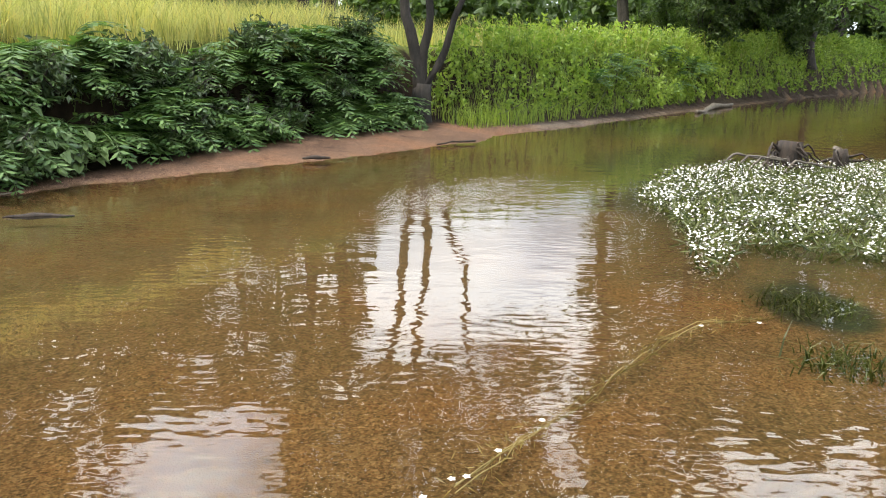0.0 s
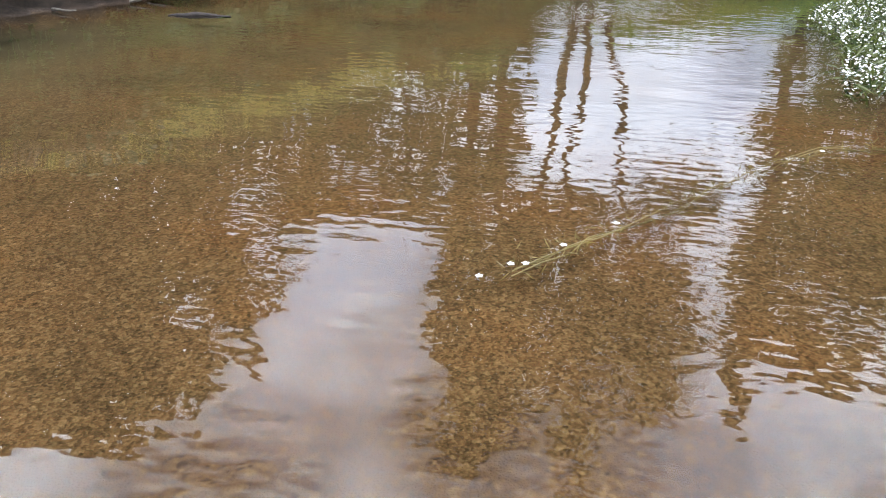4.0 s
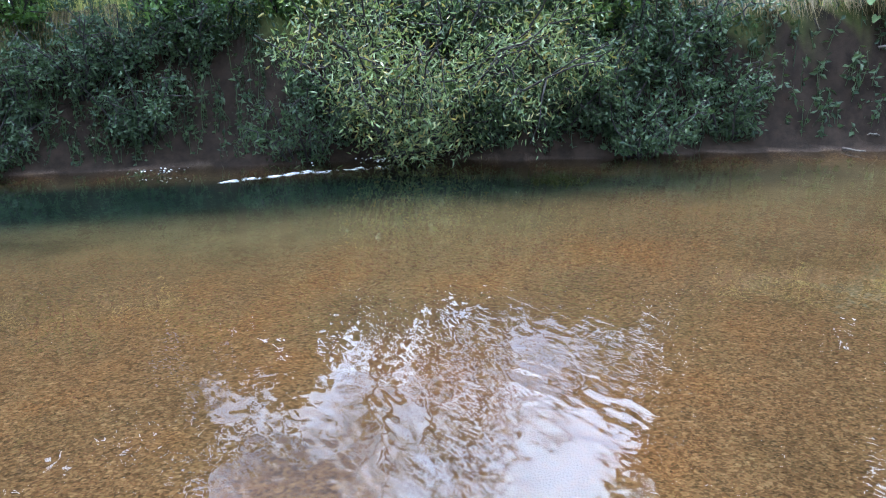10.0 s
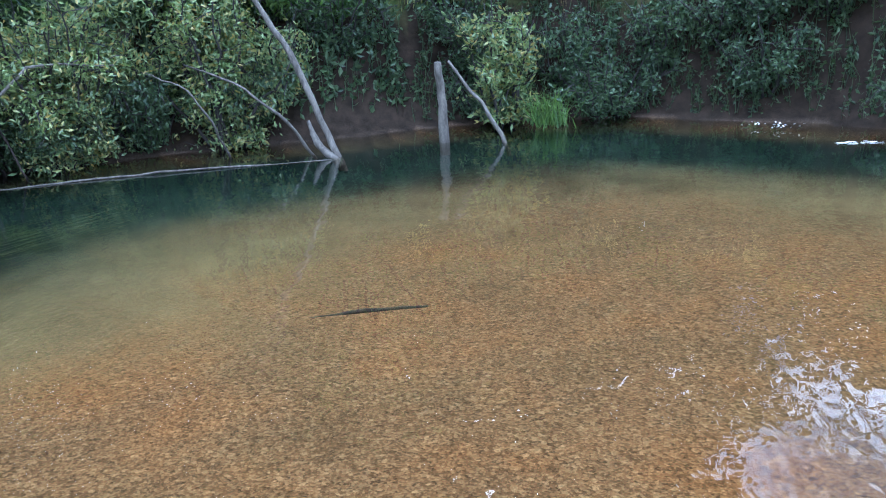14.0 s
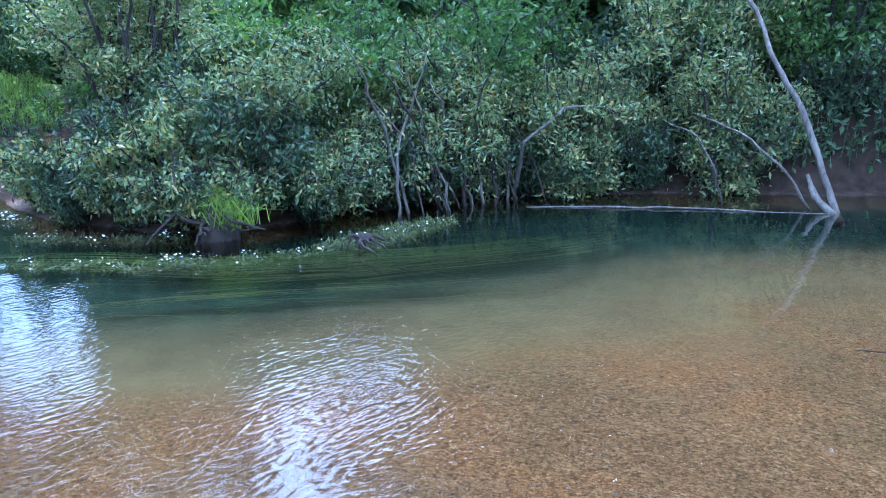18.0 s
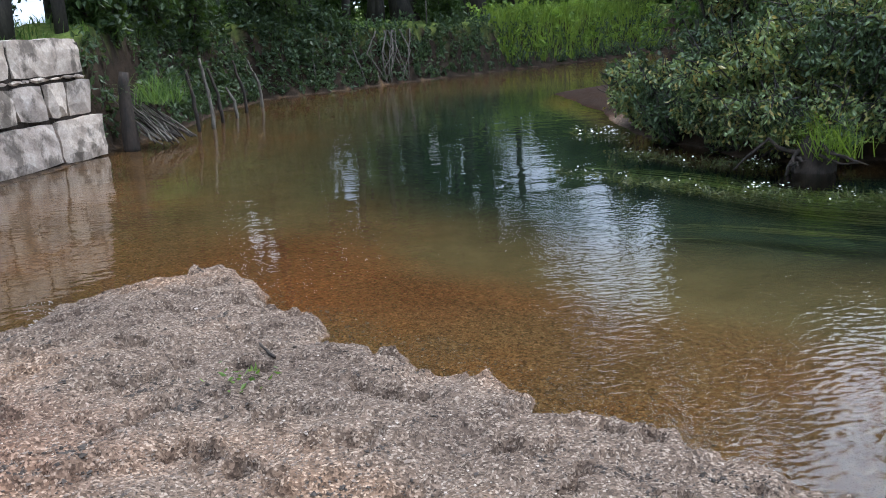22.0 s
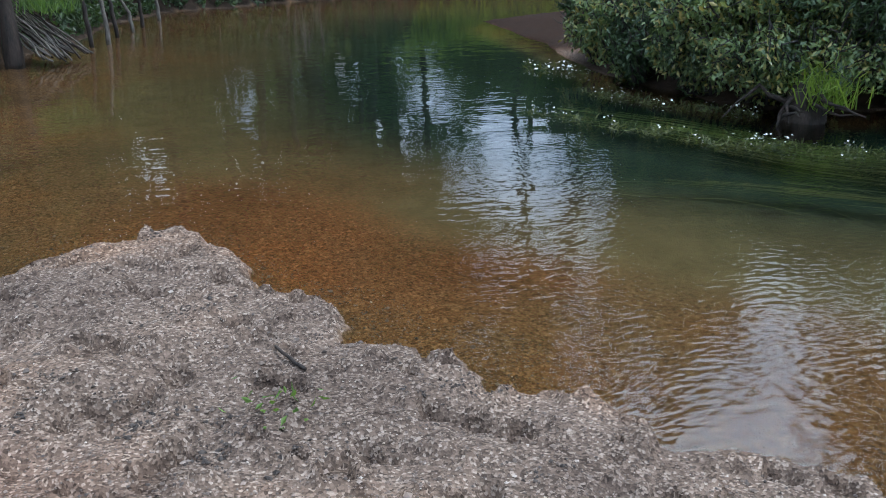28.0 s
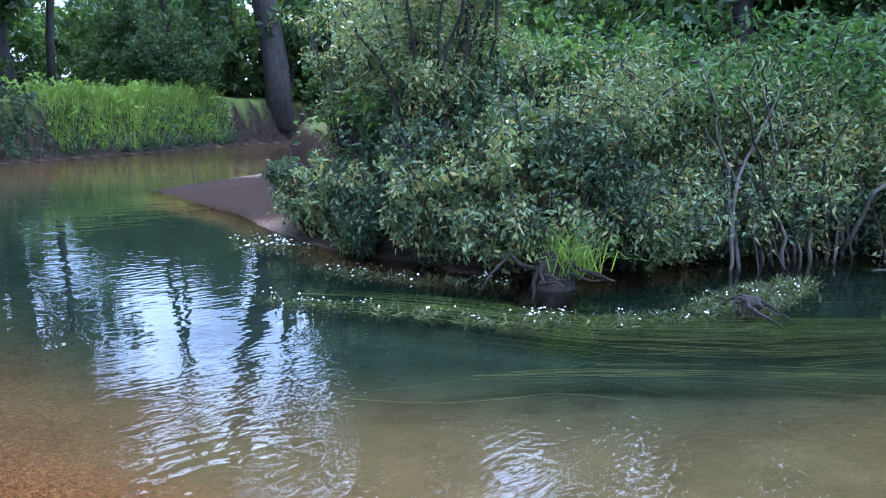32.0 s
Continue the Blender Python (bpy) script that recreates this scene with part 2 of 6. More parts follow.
def water_mat():
    """Clear brown stream water: a mirror by its angle, the bed below it."""
    m, n, l, p = nodes_of("stream_water")
    n.remove(p)
    pos = n.new("ShaderNodeNewGeometry").outputs["Position"]
    fine = noise_node(n, l, 10.0, 0.6, 0.4, (0.8, 1.5, 1), pos)
    short = noise_node(n, l, 19.0, 0.8, 0.45, (0.8, 1.4, 1), pos)
    broken = None
    mid = noise_node(n, l, 2.6, 0.5, 0.4, (0.7, 1.4, 1), pos)
    where = noise_node(n, l, 0.32, 3, 0.5, None, pos)
    amt = ramp(n, l, where.outputs[0], [(0.38, (0.12, 0.12, 0.12)), (0.62, (1, 1, 1))])
    for (cx, cy, cz), size in (((-4.2, -21.6, 0), (4.6, 1.3, 1)), ((-9.5, -24.2, 0), (3.5, 1.4, 1)), ((-2.6, -5.4, 0), (4.2, 1.7, 1)), ((-0.6, 10.4, 0), (2.6, 1.0, 1)), ((-1.5, -3.7, 0), (3.2, 1.8, 1))):
        mpr = n.new("ShaderNodeMapping")
        mpr.vector_type = "TEXTURE"
        mpr.inputs["Location"].default_value, mpr.inputs["Rotation"].default_value, mpr.inputs["Scale"].default_value = (cx, cy, cz), (0, 0, radians(24 if cy < -10 else -36 if cy < 0 else 55)), size
        l.new(pos, mpr.inputs[0])
        gr = n.new("ShaderNodeTexGradient")
        gr.gradient_type = "SPHERICAL"
        l.new(mpr.outputs[0], gr.inputs[0])
        ad = n.new("ShaderNodeMath")
        ad.operation = "MULTIPLY_ADD"
        l.new(gr.outputs["Fac"], ad.inputs[0])
        if broken:
            l.new(broken, ad.inputs[2])
        else:
            ad.inputs[2].default_value = 0.0
        ad.inputs[1].default_value = 6.0 if cy < -10 else 4.0
        broken = ad.outputs[0]
    ml = n.new("ShaderNodeMath")
    ml.operation = "MULTIPLY"
    l.new(fine.outputs[0], ml.inputs[0]), l.new(amt, ml.inputs[1])
    b1 = bump(n, l, mid.outputs[0], 0.07, 0.05, None)
    b2 = bump(n, l, ml.outputs[0], 0.10, 0.03, None, b1)
    mb = n.new("ShaderNodeMath")
    mb.operation = "MULTIPLY"
    l.new(short.outputs[0], mb.inputs[0]), l.new(broken, mb.inputs[1])
    b2 = bump(n, l, mb.outputs[0], 0.10, 0.016, None, b2)
    gl = n.new("ShaderNodeBsdfGlossy")
    gl.inputs["Roughness"].default_value = 0.015
    gl.inputs["Color"].default_value = (1, 1, 1, 1)
    tr = n.new("ShaderNodeBsdfTransparent")
    tr.inputs[0].default_value = (0.75, 0.73, 0.64, 1)
    fr = n.new("ShaderNodeFresnel")
    fr.inputs["IOR"].default_value = 1.40
    l.new(b2, gl.inputs["Normal"]), l.new(b2, fr.inputs["Normal"])
    ms = n.new("ShaderNodeMixShader")
    l.new(fr.outputs[0], ms.inputs[0]), l.new(tr.outputs[0], ms.inputs[1]), l.new(gl.outputs[0], ms.inputs[2])
    l.new(ms.outputs[0], n["Material Output"].inputs[0])
    return m


def stone_mat():
    m, n, l, p = nodes_of("granite_block")
    a = noise_node(n, l, 5.0, 8, 0.65)
    b = noise_node(n, l, 45.0, 4, 0.6)
    stain = noise_node(n, l, 3.2, 8, 0.7, (1, 1, 0.7))
    oi = n.new("ShaderNodeObjectInfo")
    c = ramp(n, l, a.outputs[0], [(0.3, (0.24, 0.2, 0.165)), (0.5, (0.43, 0.37, 0.32)), (0.66, (0.6, 0.54, 0.48))])
    c = mix_col(n, l, 1.0, c, ramp(n, l, oi.outputs["Random"], [(0.0, (0.78, 0.76, 0.75)), (1.0, (1.12, 1.08, 1.02))]), "MULTIPLY")
    c = mix_col(n, l, ramp(n, l, stain.outputs[0], [(0.5, (0, 0, 0)), (0.58, (0.72, 0.72, 0.72))]), c, (0.06, 0.048, 0.036))
    c = mix_col(n, l, 0.35, c, ramp(n, l, b.outputs[0], [(0.3, (0.4, 0.4, 0.4)), (0.7, (1.3, 1.3, 1.3))]), "MULTIPLY")
    l.new(c, p.inputs["Base Color"])
    p.inputs["Roughness"].default_value = 0.85
    bump(n, l, a.outputs[0], 0.4, 0.02, p, bump(n, l, b.outputs[0], 0.4, 0.005, None))
    return m


GROUND, WATER, STONE = ground_mat(), water_mat(), stone_mat()
LEAF = leaf_mat("alder_leaf", (0.035, 0.075, 0.022), (0.085, 0.15, 0.04))
LEAF_FAR = leaf_mat("tree_leaf", (0.024, 0.05, 0.018), (0.06, 0.10, 0.033), 0.5)
WILLOW = leaf_mat("willow_leaf", (0.065, 0.10, 0.05), (0.165, 0.22, 0.10), 0.38, 0.3, (0.25, 0.2, 0.07))
FERN = leaf_mat("fern_green", (0.03, 0.075, 0.025), (0.075, 0.14, 0.045), 0.5, 0.35)
BROAD = leaf_mat("butterbur_leaf", (0.035, 0.07, 0.03), (0.065, 0.11, 0.04), 0.7, 0.25)
STRAND = leaf_mat("drifting_stem", (0.10, 0.075, 0.03), (0.2, 0.16, 0.06), 0.5, 0.2)
# bank shade and sunshine are put into the colours of these two leaves
SHADED_LEAF = leaf_mat("shaded_leaf", (0.022, 0.045, 0.024), (0.055, 0.088, 0.042), 0.5, 0.3)
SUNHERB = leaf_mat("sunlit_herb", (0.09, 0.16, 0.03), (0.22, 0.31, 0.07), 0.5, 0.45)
NETTLE = leaf_mat("herb_green", (0.04, 0.085, 0.028), (0.11, 0.18, 0.05), 0.5, 0.4)
GRASS = leaf_mat("grass_blade", (0.16, 0.185, 0.07), (0.37, 0.37, 0.19), 0.55, 0.45, (0.4, 0.34, 0.15))
RUSH = leaf_mat("lush_grass", (0.09, 0.15, 0.03), (0.2, 0.27, 0.06), 0.5, 0.5)
WATERWEED = leaf_mat("water_weed", (0.025, 0.04, 0.014), (0.085, 0.10, 0.035), 0.4, 0.3)
DRYGRASS = leaf_mat("dry_grass", (0.07, 0.055, 0.03), (0.2, 0.16, 0.08), 0.6, 0.3)
PETAL = plain_mat("white_petal", (0.78, 0.77, 0.72), 0.6, 0.05)
BARK = bark_mat("tree_bark", (0.012, 0.010, 0.008), (0.055, 0.046, 0.036))
ALDERBARK = bark_mat("alder_bark", (0.006, 0.005, 0.004), (0.03, 0.025, 0.02))
GREYWOOD = bark_mat("dead_wood", (0.05, 0.042, 0.033), (0.17, 0.15, 0.12), 14)
DARKWOOD = bark_mat("wet_wood", (0.010, 0.0075, 0.005), (0.045, 0.03, 0.02), 14)

# ---------------------------------------------------------------- mesh tools
def grid_mesh(name, verts, quads, mat=None, smooth=False):
    verts = np.asarray(verts, dtype=np.float32)
    quads = np.asarray(quads, dtype=np.int32)
    me = bpy.data.meshes.new(name)
    k = quads.shape[1]
    me.vertices.add(len(verts))
    me.vertices.foreach_set("co", verts.ravel())
    me.loops.add(quads.size)
    me.loops.foreach_set("vertex_index", quads.ravel())
    me.polygons.add(len(quads))
    me.polygons.foreach_set("loop_start", np.arange(0, quads.size, k, dtype=np.int32))
    me.polygons.foreach_set("use_smooth", np.full(len(quads), smooth))
    me.update(calc_edges=True)
    me.validate()
    if mat:
        me.materials.append(mat)
    return me


def thing(name, label, category, at=(0, 0, 0), group="", kind=""):
    ob = new(name)
    ob.empty_display_size = 0.1
    ob.location = at
    return tagged(ob, label, category, group, kind)


def part(name, me, mat, parent, label=""):
    if isinstance(me, bmesh.types.BMesh):
        data = bpy.data.meshes.new(name)
        me.to_mesh(data)
        me.free()
        me = data
    if mat and not me.materials:
        me.materials.append(mat)
    ob = new(name, me)
    ob.parent = parent
    return tagged(ob, label) if label else ob


def solo(name, me, mat, label, category, group="", kind="", at=(0, 0, 0)):
    ob = part(name, me, mat, None)
    ob.location = at
    return tagged(ob, label, category, group, kind)


class Soup:
    """Collects tubes and leaves into one mesh."""

    def __init__(self):
        self.v, self.q, self.n = [], [], 0

    def add(self, verts, quads):
        verts = np.asarray(verts, float)
        self.v.append(verts)
        self.q.append(np.asarray(quads, int) + self.n)
        self.n += len(verts)
        return self

    def tube(self, pts, radii, sides=6):
        pts = np.asarray(pts, float)
        radii = np.broadcast_to(np.asarray(radii, float), (len(pts),))
        tang = np.gradient(pts, axis=0)
        tang /= np.linalg.norm(tang, axis=1, keepdims=True) + 1e-9
        up = np.array([0.31, 0.17, 0.93])
        a = np.cross(tang, up)
        bad = np.linalg.norm(a, axis=1) < 0.2
        a[bad] = np.cross(tang[bad], [1.0, 0.2, 0.0])
        a /= np.linalg.norm(a, axis=1, keepdims=True)
        b = np.cross(tang, a)
        ang = np.linspace(0, 2 * np.pi, sides, endpoint=False)
        ring = a[:, None] * np.cos(ang)[None, :, None] + b[:, None] * np.sin(ang)[None, :, None]
        verts = (pts[:, None] + ring * radii[:, None, None]).reshape(-1, 3)
        m = len(pts)
        i = np.arange(m - 1)[:, None] * sides
        j = np.arange(sides)[None]
        k = (j + 1) % sides
        quads = np.stack([i + j, i + k, i + sides + k, i + sides + j], -1).reshape(-1, 4)
        verts = np.vstack([verts, pts[:1], pts[-1:]])
        c0, c1 = m * sides, m * sides + 1
        e = (m - 1) * sides
        caps = []
        for s in range(0, sides - 1, 2):
            caps.append([c0, s + 2 if s + 2 < sides else 0, s + 1, s])
            caps.append([c1, e + s, e + s + 1, e + (s + 2 if s + 2 < sides else 0)])
        return self.add(verts, np.vstack([quads, caps]))

    def leaves(self, centres, size, rng, aspect=0.45, droop=0.3, fold=0.2, axis=None):
        """One bent four-cornered leaf at each centre."""
        c = np.asarray(centres, float)
        n = len(c)
        d = rng.normal(size=(n, 3)) if axis is None else np.asarray(axis, float) + rng.normal(size=(n, 3)) * 0.45
        d[:, 2] -= droop
        d /= np.linalg.norm(d, axis=1, keepdims=True) + 1e-9
        s = np.cross(d, rng.normal(size=(n, 3)))
        s /= np.linalg.norm(s, axis=1, keepdims=True) + 1e-9
        u = np.cross(d, s)
        ln = size * rng.uniform(0.6, 1.35, (n, 1))
        w = ln * aspect
        mid = c + d * ln * 0.45
        v = np.stack([c, mid + s * w * 0.5 + u * w * fold, c + d * ln, mid - s * w * 0.5 + u * w * fold], 1)
        return self.add(v.reshape(-1, 3), np.arange(4 * n).reshape(-1, 4))

    def blades(self, base, height, rng, width=0.012, lean=0.35, wind=(0, 0)):
        """Grass blades, each of two bent quads."""
        b = np.asarray(base, float)
        n = len(b)
        h = np.broadcast_to(np.asarray(height, float), (n,))[:, None] * rng.uniform(0.55, 1.3, (n, 1))
        a = rng.uniform(0, 2 * np.pi, n)
        side = np.stack([np.cos(a), np.sin(a), 0 * a], -1) * width * rng.uniform(0.6, 1.4, (n, 1))
        l = rng.normal(size=(n, 2)) * lean + np.asarray(wind)
        off = np.concatenate([l * h, np.zeros((n, 1))], 1)
        z = np.array([0, 0, 1.0])
        p1 = b + off * 0.3 + z * h * 0.55
        p2 = b + off * 1.05 + z * h * (1 - 0.35 * np.minimum((l**2).sum(1, keepdims=True), 1.2))
        v = np.stack([b - side, b + side, p1 + side * 0.8, p1 - side * 0.8, p2 + side * 0.15, p2 - side * 0.15], 1)
        i = np.arange(n)[:, None] * 6
        q = np.concatenate([i + [0, 1, 2, 3], i + [3, 2, 4, 5]], 0)
        return self.add(v.reshape(-1, 3), q)

    def mesh(self, name, mat=None, smooth=False):
        return grid_mesh(name, np.vstack(self.v), np.vstack(self.q), mat, smooth)


def wobble(p, q, n, amount, rng, sag=0.0):
    """A crooked line from p to q."""
    p, q = np.asarray(p, float), np.asarray(q, float)
    s = np.linspace(0, 1, n)[:, None]
    walkv = np.cumsum(rng.normal(size=(n, 3)), 0)
    walkv -= walkv[0] + (walkv[-1] - walkv[0]) * s
    pts = p + (q - p) * s + walkv * amount * np.linalg.norm(q - p) / n
    pts[:, 2] -= sag * 4 * (s * (1 - s))[:, 0]
    return pts


def blob(rng, size, squash=(1, 1, 1), sub=1, rough=0.18):
    """A lumpy stone."""
    bm = bmesh.new()
    bmesh.ops.create_icosphere(bm, subdivisions=sub, radius=size)
    for v in bm.verts:
        k = 1 + rng.normal() * rough
        v.co = Vector((v.co.x * squash[0] * k, v.co.y * squash[1] * k, v.co.z * squash[2] * k))
    return bm


# ---------------------------------------------------------------- trees and bushes
def tree_meshes(seed, h, r, base, spread, n_leaf, leaf, stems=1, lean=(0, 0), aspect=0.55, limbs=16, droop=0.25):
    rng = np.random.default_rng(seed)
    wood, crown, tips = Soup(), Soup(), []
    for st in range(stems):
        a0 = st * 2 * np.pi / max(stems, 1) + rng.uniform(0, 0.8)
        away = np.array([np.cos(a0), np.sin(a0)]) * (0.14 * h if stems > 1 else 0.03 * h)
        top = np.array([lean[0] * h + away[0], lean[1] * h + away[1], h * rng.uniform(0.86, 0.98)])
        foot = np.array([np.cos(a0), np.sin(a0), 0]) * (r * 0.9 if stems > 1 else 0)
        foot[2] = -0.25
        line = wobble(foot, top, 14, 0.16, rng)
        rad = r * (1 - np.linspace(0, 0.9, 14)) ** 0.9 * (0.75 if stems > 1 else 1)
        rad[0] *= 1.35
        wood.tube(line, rad, 8)
        for i in range(limbs // stems):
            f = base + (1 - base) * (i + rng.uniform(0, 1)) / (limbs // stems)
            k = min(int(f * 13), 12)
            p = line[k] + (line[k + 1] - line[k]) * (f * 13 - k)
            a = i * 2.4 + rng.uniform(-0.5, 0.5)
            prof = np.sin(np.pi * (0.18 + 0.8 * (f - base) / (1 - base + 1e-6))) ** 0.7
            ln = spread * prof * rng.uniform(0.7, 1.15)
            q = p + np.array([np.cos(a) * ln, np.sin(a) * ln, ln * rng.uniform(0.15, 0.7)])
            limb = wobble(p, q, 7, 0.2, rng, -0.05 * ln)
            wood.tube(limb, np.linspace(max(rad[k] * 0.5, 0.015), 0.008, 7), 5)
            for j in range(5):
                t = rng.uniform(0.35, 1.0)
                pp = limb[min(int(t * 6), 6)]
                dirv = rng.normal(size=3)
                dirv[2] = abs(dirv[2]) * 0.3 - droop * 0.5
                qq = pp + dirv / np.linalg.norm(dirv) * ln * rng.uniform(0.25, 0.55)
                wood.tube(wobble(pp, qq, 4, 0.2, rng), np.linspace(0.012, 0.004, 4), 4)
                tips.append((pp, qq, ln))
    per = max(n_leaf // len(tips), 3)
    cs = []
    for pp, qq, ln in tips:
        s = rng.uniform(0.1, 1.15, (per, 1))
        cs.append(pp + (qq - pp) * s + rng.normal(size=(per, 3)) * 0.09 * max(ln, 0.5) * np.array([1, 1, 0.7]))
    crown.leaves(np.vstack(cs), leaf, rng, aspect, droop)
    return wood.mesh("trunk", None, True), crown.mesh("crown")


def bush_meshes(seed, h, spread, stems, n_leaf, leaf, aspect=0.45, toward=(0, 0), low=0.12, droop=0.2):
    """Many stems that fan out of one foot, with leafy twigs."""
    rng = np.random.default_rng(seed)
    wood, crown, cs = Soup(), Soup(), []
    for i in range(stems):
        a = i * 2.4 + rng.uniform(-0.4, 0.4)
        out = spread * rng.uniform(0.25, 1.0)
        f = np.array([np.cos(a) * 0.12 * spread, np.sin(a) * 0.12 * spread, -0.2])
        top = np.array([np.cos(a) * out + toward[0], np.sin(a) * out + toward[1], h * rng.uniform(0.55, 1.0) * (1 - 0.35 * (out / spread) ** 2)])
        line = wobble(f, top, 9, 0.16, rng, -0.08 * h)
        wood.tube(line, np.linspace(0.022, 0.006, 9) * (0.6 + h * 0.22), 5)
        for j in range(9):
            t = rng.uniform(low, 1.0)
            pp = line[min(int(t * 8), 8)]
            d = rng.normal(size=3)
            d[2] = d[2] * 0.6 - droop
            qq = pp + d / np.linalg.norm(d) * spread * rng.uniform(0.15, 0.4)
            if qq[2] < 0.03:
                qq[2] = 0.03 + rng.uniform(0, 0.1)
            wood.tube(wobble(pp, qq, 4, 0.25, rng), np.linspace(0.009, 0.003, 4), 4)
            m = max(n_leaf // (stems * 9), 3)
            s = rng.uniform(0, 1.1, (m, 1))
            cs.append(pp + (qq - pp) * s + rng.normal(size=(m, 3)) * 0.055 * spread)
    crown.leaves(np.vstack(cs), leaf, rng, aspect, droop)
    return wood.mesh("stems", None, True), crown.mesh("foliage")


def fern_frond(seed, length, mat):
    """One arching frond: a midrib with tapering pairs of leaflets."""
    rng = np.random.default_rng(seed)
    s = Soup()
    n = 15
    u = np.linspace(0, 1, n)
    line = np.stack([length * (u * 0.85), 0.03 * length * np.sin(u * 5 + seed), length * (0.75 * u - 0.95 * u**2.1)], -1)
    s.tube(line, np.linspace(0.006, 0.002, n), 4)
    for i in range(3, n):
        w = length * 0.3 * np.sin(np.pi * (0.12 + 0.86 * (i - 3) / (n - 3))) ** 0.8 * (1.15 - 0.6 * u[i])
        p = line[i]
        t = line[i] - line[i - 1]
        t /= np.linalg.norm(t)
        for side in (-1, 1):
            tip = p + np.array([0, side * w, -0.22 * w]) + t * w * 0.35 + rng.normal(size=3) * 0.02 * length
            m1 = p * 0.55 + tip * 0.45 + t * length * 0.032
            m2 = p * 0.55 + tip * 0.45 - t * length * 0.028
            s.add([p, m1, tip, m2], [[0, 1, 2, 3]])
    return s.mesh("frond", mat)

# ---------------------------------------------------------------- the river's plan
# outer bank, downstream end to upstream end: x, y, bank height, width of beach, width of rise, depth off it, run to that depth
OUTER = [
    (95, 105, 1.8, 0.2, 0.8, 0.5, 1.5), (42, 62, 1.8, 0.2, 0.8, 0.5, 1.5), (24, 44, 1.8, 0.2, 0.8, 0.5, 1.5),
    (15.6, 35.6, 1.8, 0.3, 0.8, 0.5, 1.5), (8.4, 27.2, 1.7, 0.5, 1.2, 0.5, 1.5), (3.7, 21.2, 1.7, 0.6, 1.3, 0.4, 1.5),
    (1.3, 18.1, 1.7, 1.2, 1.2, 0.4, 1.2), (0.25, 17.1, 1.7, 2.0, 1.0, 0.3, 1.2), (-0.1, 15.9, 1.7, 2.5, 0.9, 0.22, 1.2),
    (-1.4, 14.4, 1.75, 2.3, 0.8, 0.22, 1.5), (-2.7, 13.0, 1.75, 2.0, 0.8, 0.22, 2.0), (-3.8, 11.8, 1.75, 1.5, 0.8, 0.22, 2.0),
    (-4.9, 10.7, 1.75, 1.0, 0.8, 0.22, 2.0), (-5.8, 9.4, 1.75, 0.5, 0.6, 0.24, 2.0), (-6.3, 8.5, 1.75, 0.35, 0.5, 0.3, 2.0),
    (-6.95, 7.3, 1.75, 0.3, 0.5, 0.45, 1.6), (-7.5, 6.1, 1.75, 0.2, 0.6, 0.6, 1.2), (-8.2, 5.0, 1.75, 0.15, 0.7, 0.7, 1.0),
    (-9.1, 3.9, 1.75, 0.15, 0.7, 0.7, 1.0), (-9.7, 2.4, 1.8, 0.15, 0.7, 0.8, 1.0), (-10.4, 0.9, 1.8, 0.15, 0.8, 0.9, 1.0),
    (-10.95, -0.4, 1.8, 0.15, 0.8, 1.0, 1.0), (-10.8, -1.7, 1.8, 0.15, 0.8, 1.0, 1.0), (-10.1, -3.0, 1.8, 0.15, 0.8, 1.0, 1.0),
    (-9.2, -4.4, 1.7, 0.2, 0.8, 1.0, 1.0), (-8.2, -5.9, 1.6, 0.2, 0.9, 1.0, 1.0), (-7.1, -7.2, 1.5, 0.2, 0.9, 1.0, 1.0),
    (-5.9, -7.6, 1.4, 0.2, 0.9, 1.1, 1.2), (-4.6, -7.8, 1.3, 0.2, 0.8, 1.1, 1.2), (-3.5, -8.0, 1.3, 0.1, 0.6, 1.1, 1.2),
    (-2.95, -8.7, 1.2, 0.1, 0.6, 1.0, 1.2), (-2.55, -9.7, 1.2, 0.15, 0.6, 0.9, 1.2), (-2.7, -11.2, 1.0, 0.4, 0.7, 0.8, 1.2),
    (-3.0, -13.0, 0.9, 1.2, 0.8, 0.6, 1.5), (-2.95, -15.0, 0.9, 1.8, 0.9, 0.5, 1.5), (-3.1, -16.0, 0.9, 1.9, 0.9, 0.4, 1.5),
    (-5.2, -17.5, 1.2, 0.9, 0.8, 0.3, 1.5), (-9, -19.3, 1.4, 0.4, 0.8, 0.3, 1.5), (-18, -22, 1.5, 0.3, 0.8, 0.4, 1.5), (-60, -34, 1.6, 0.3, 0.8, 0.4, 1.5),
]
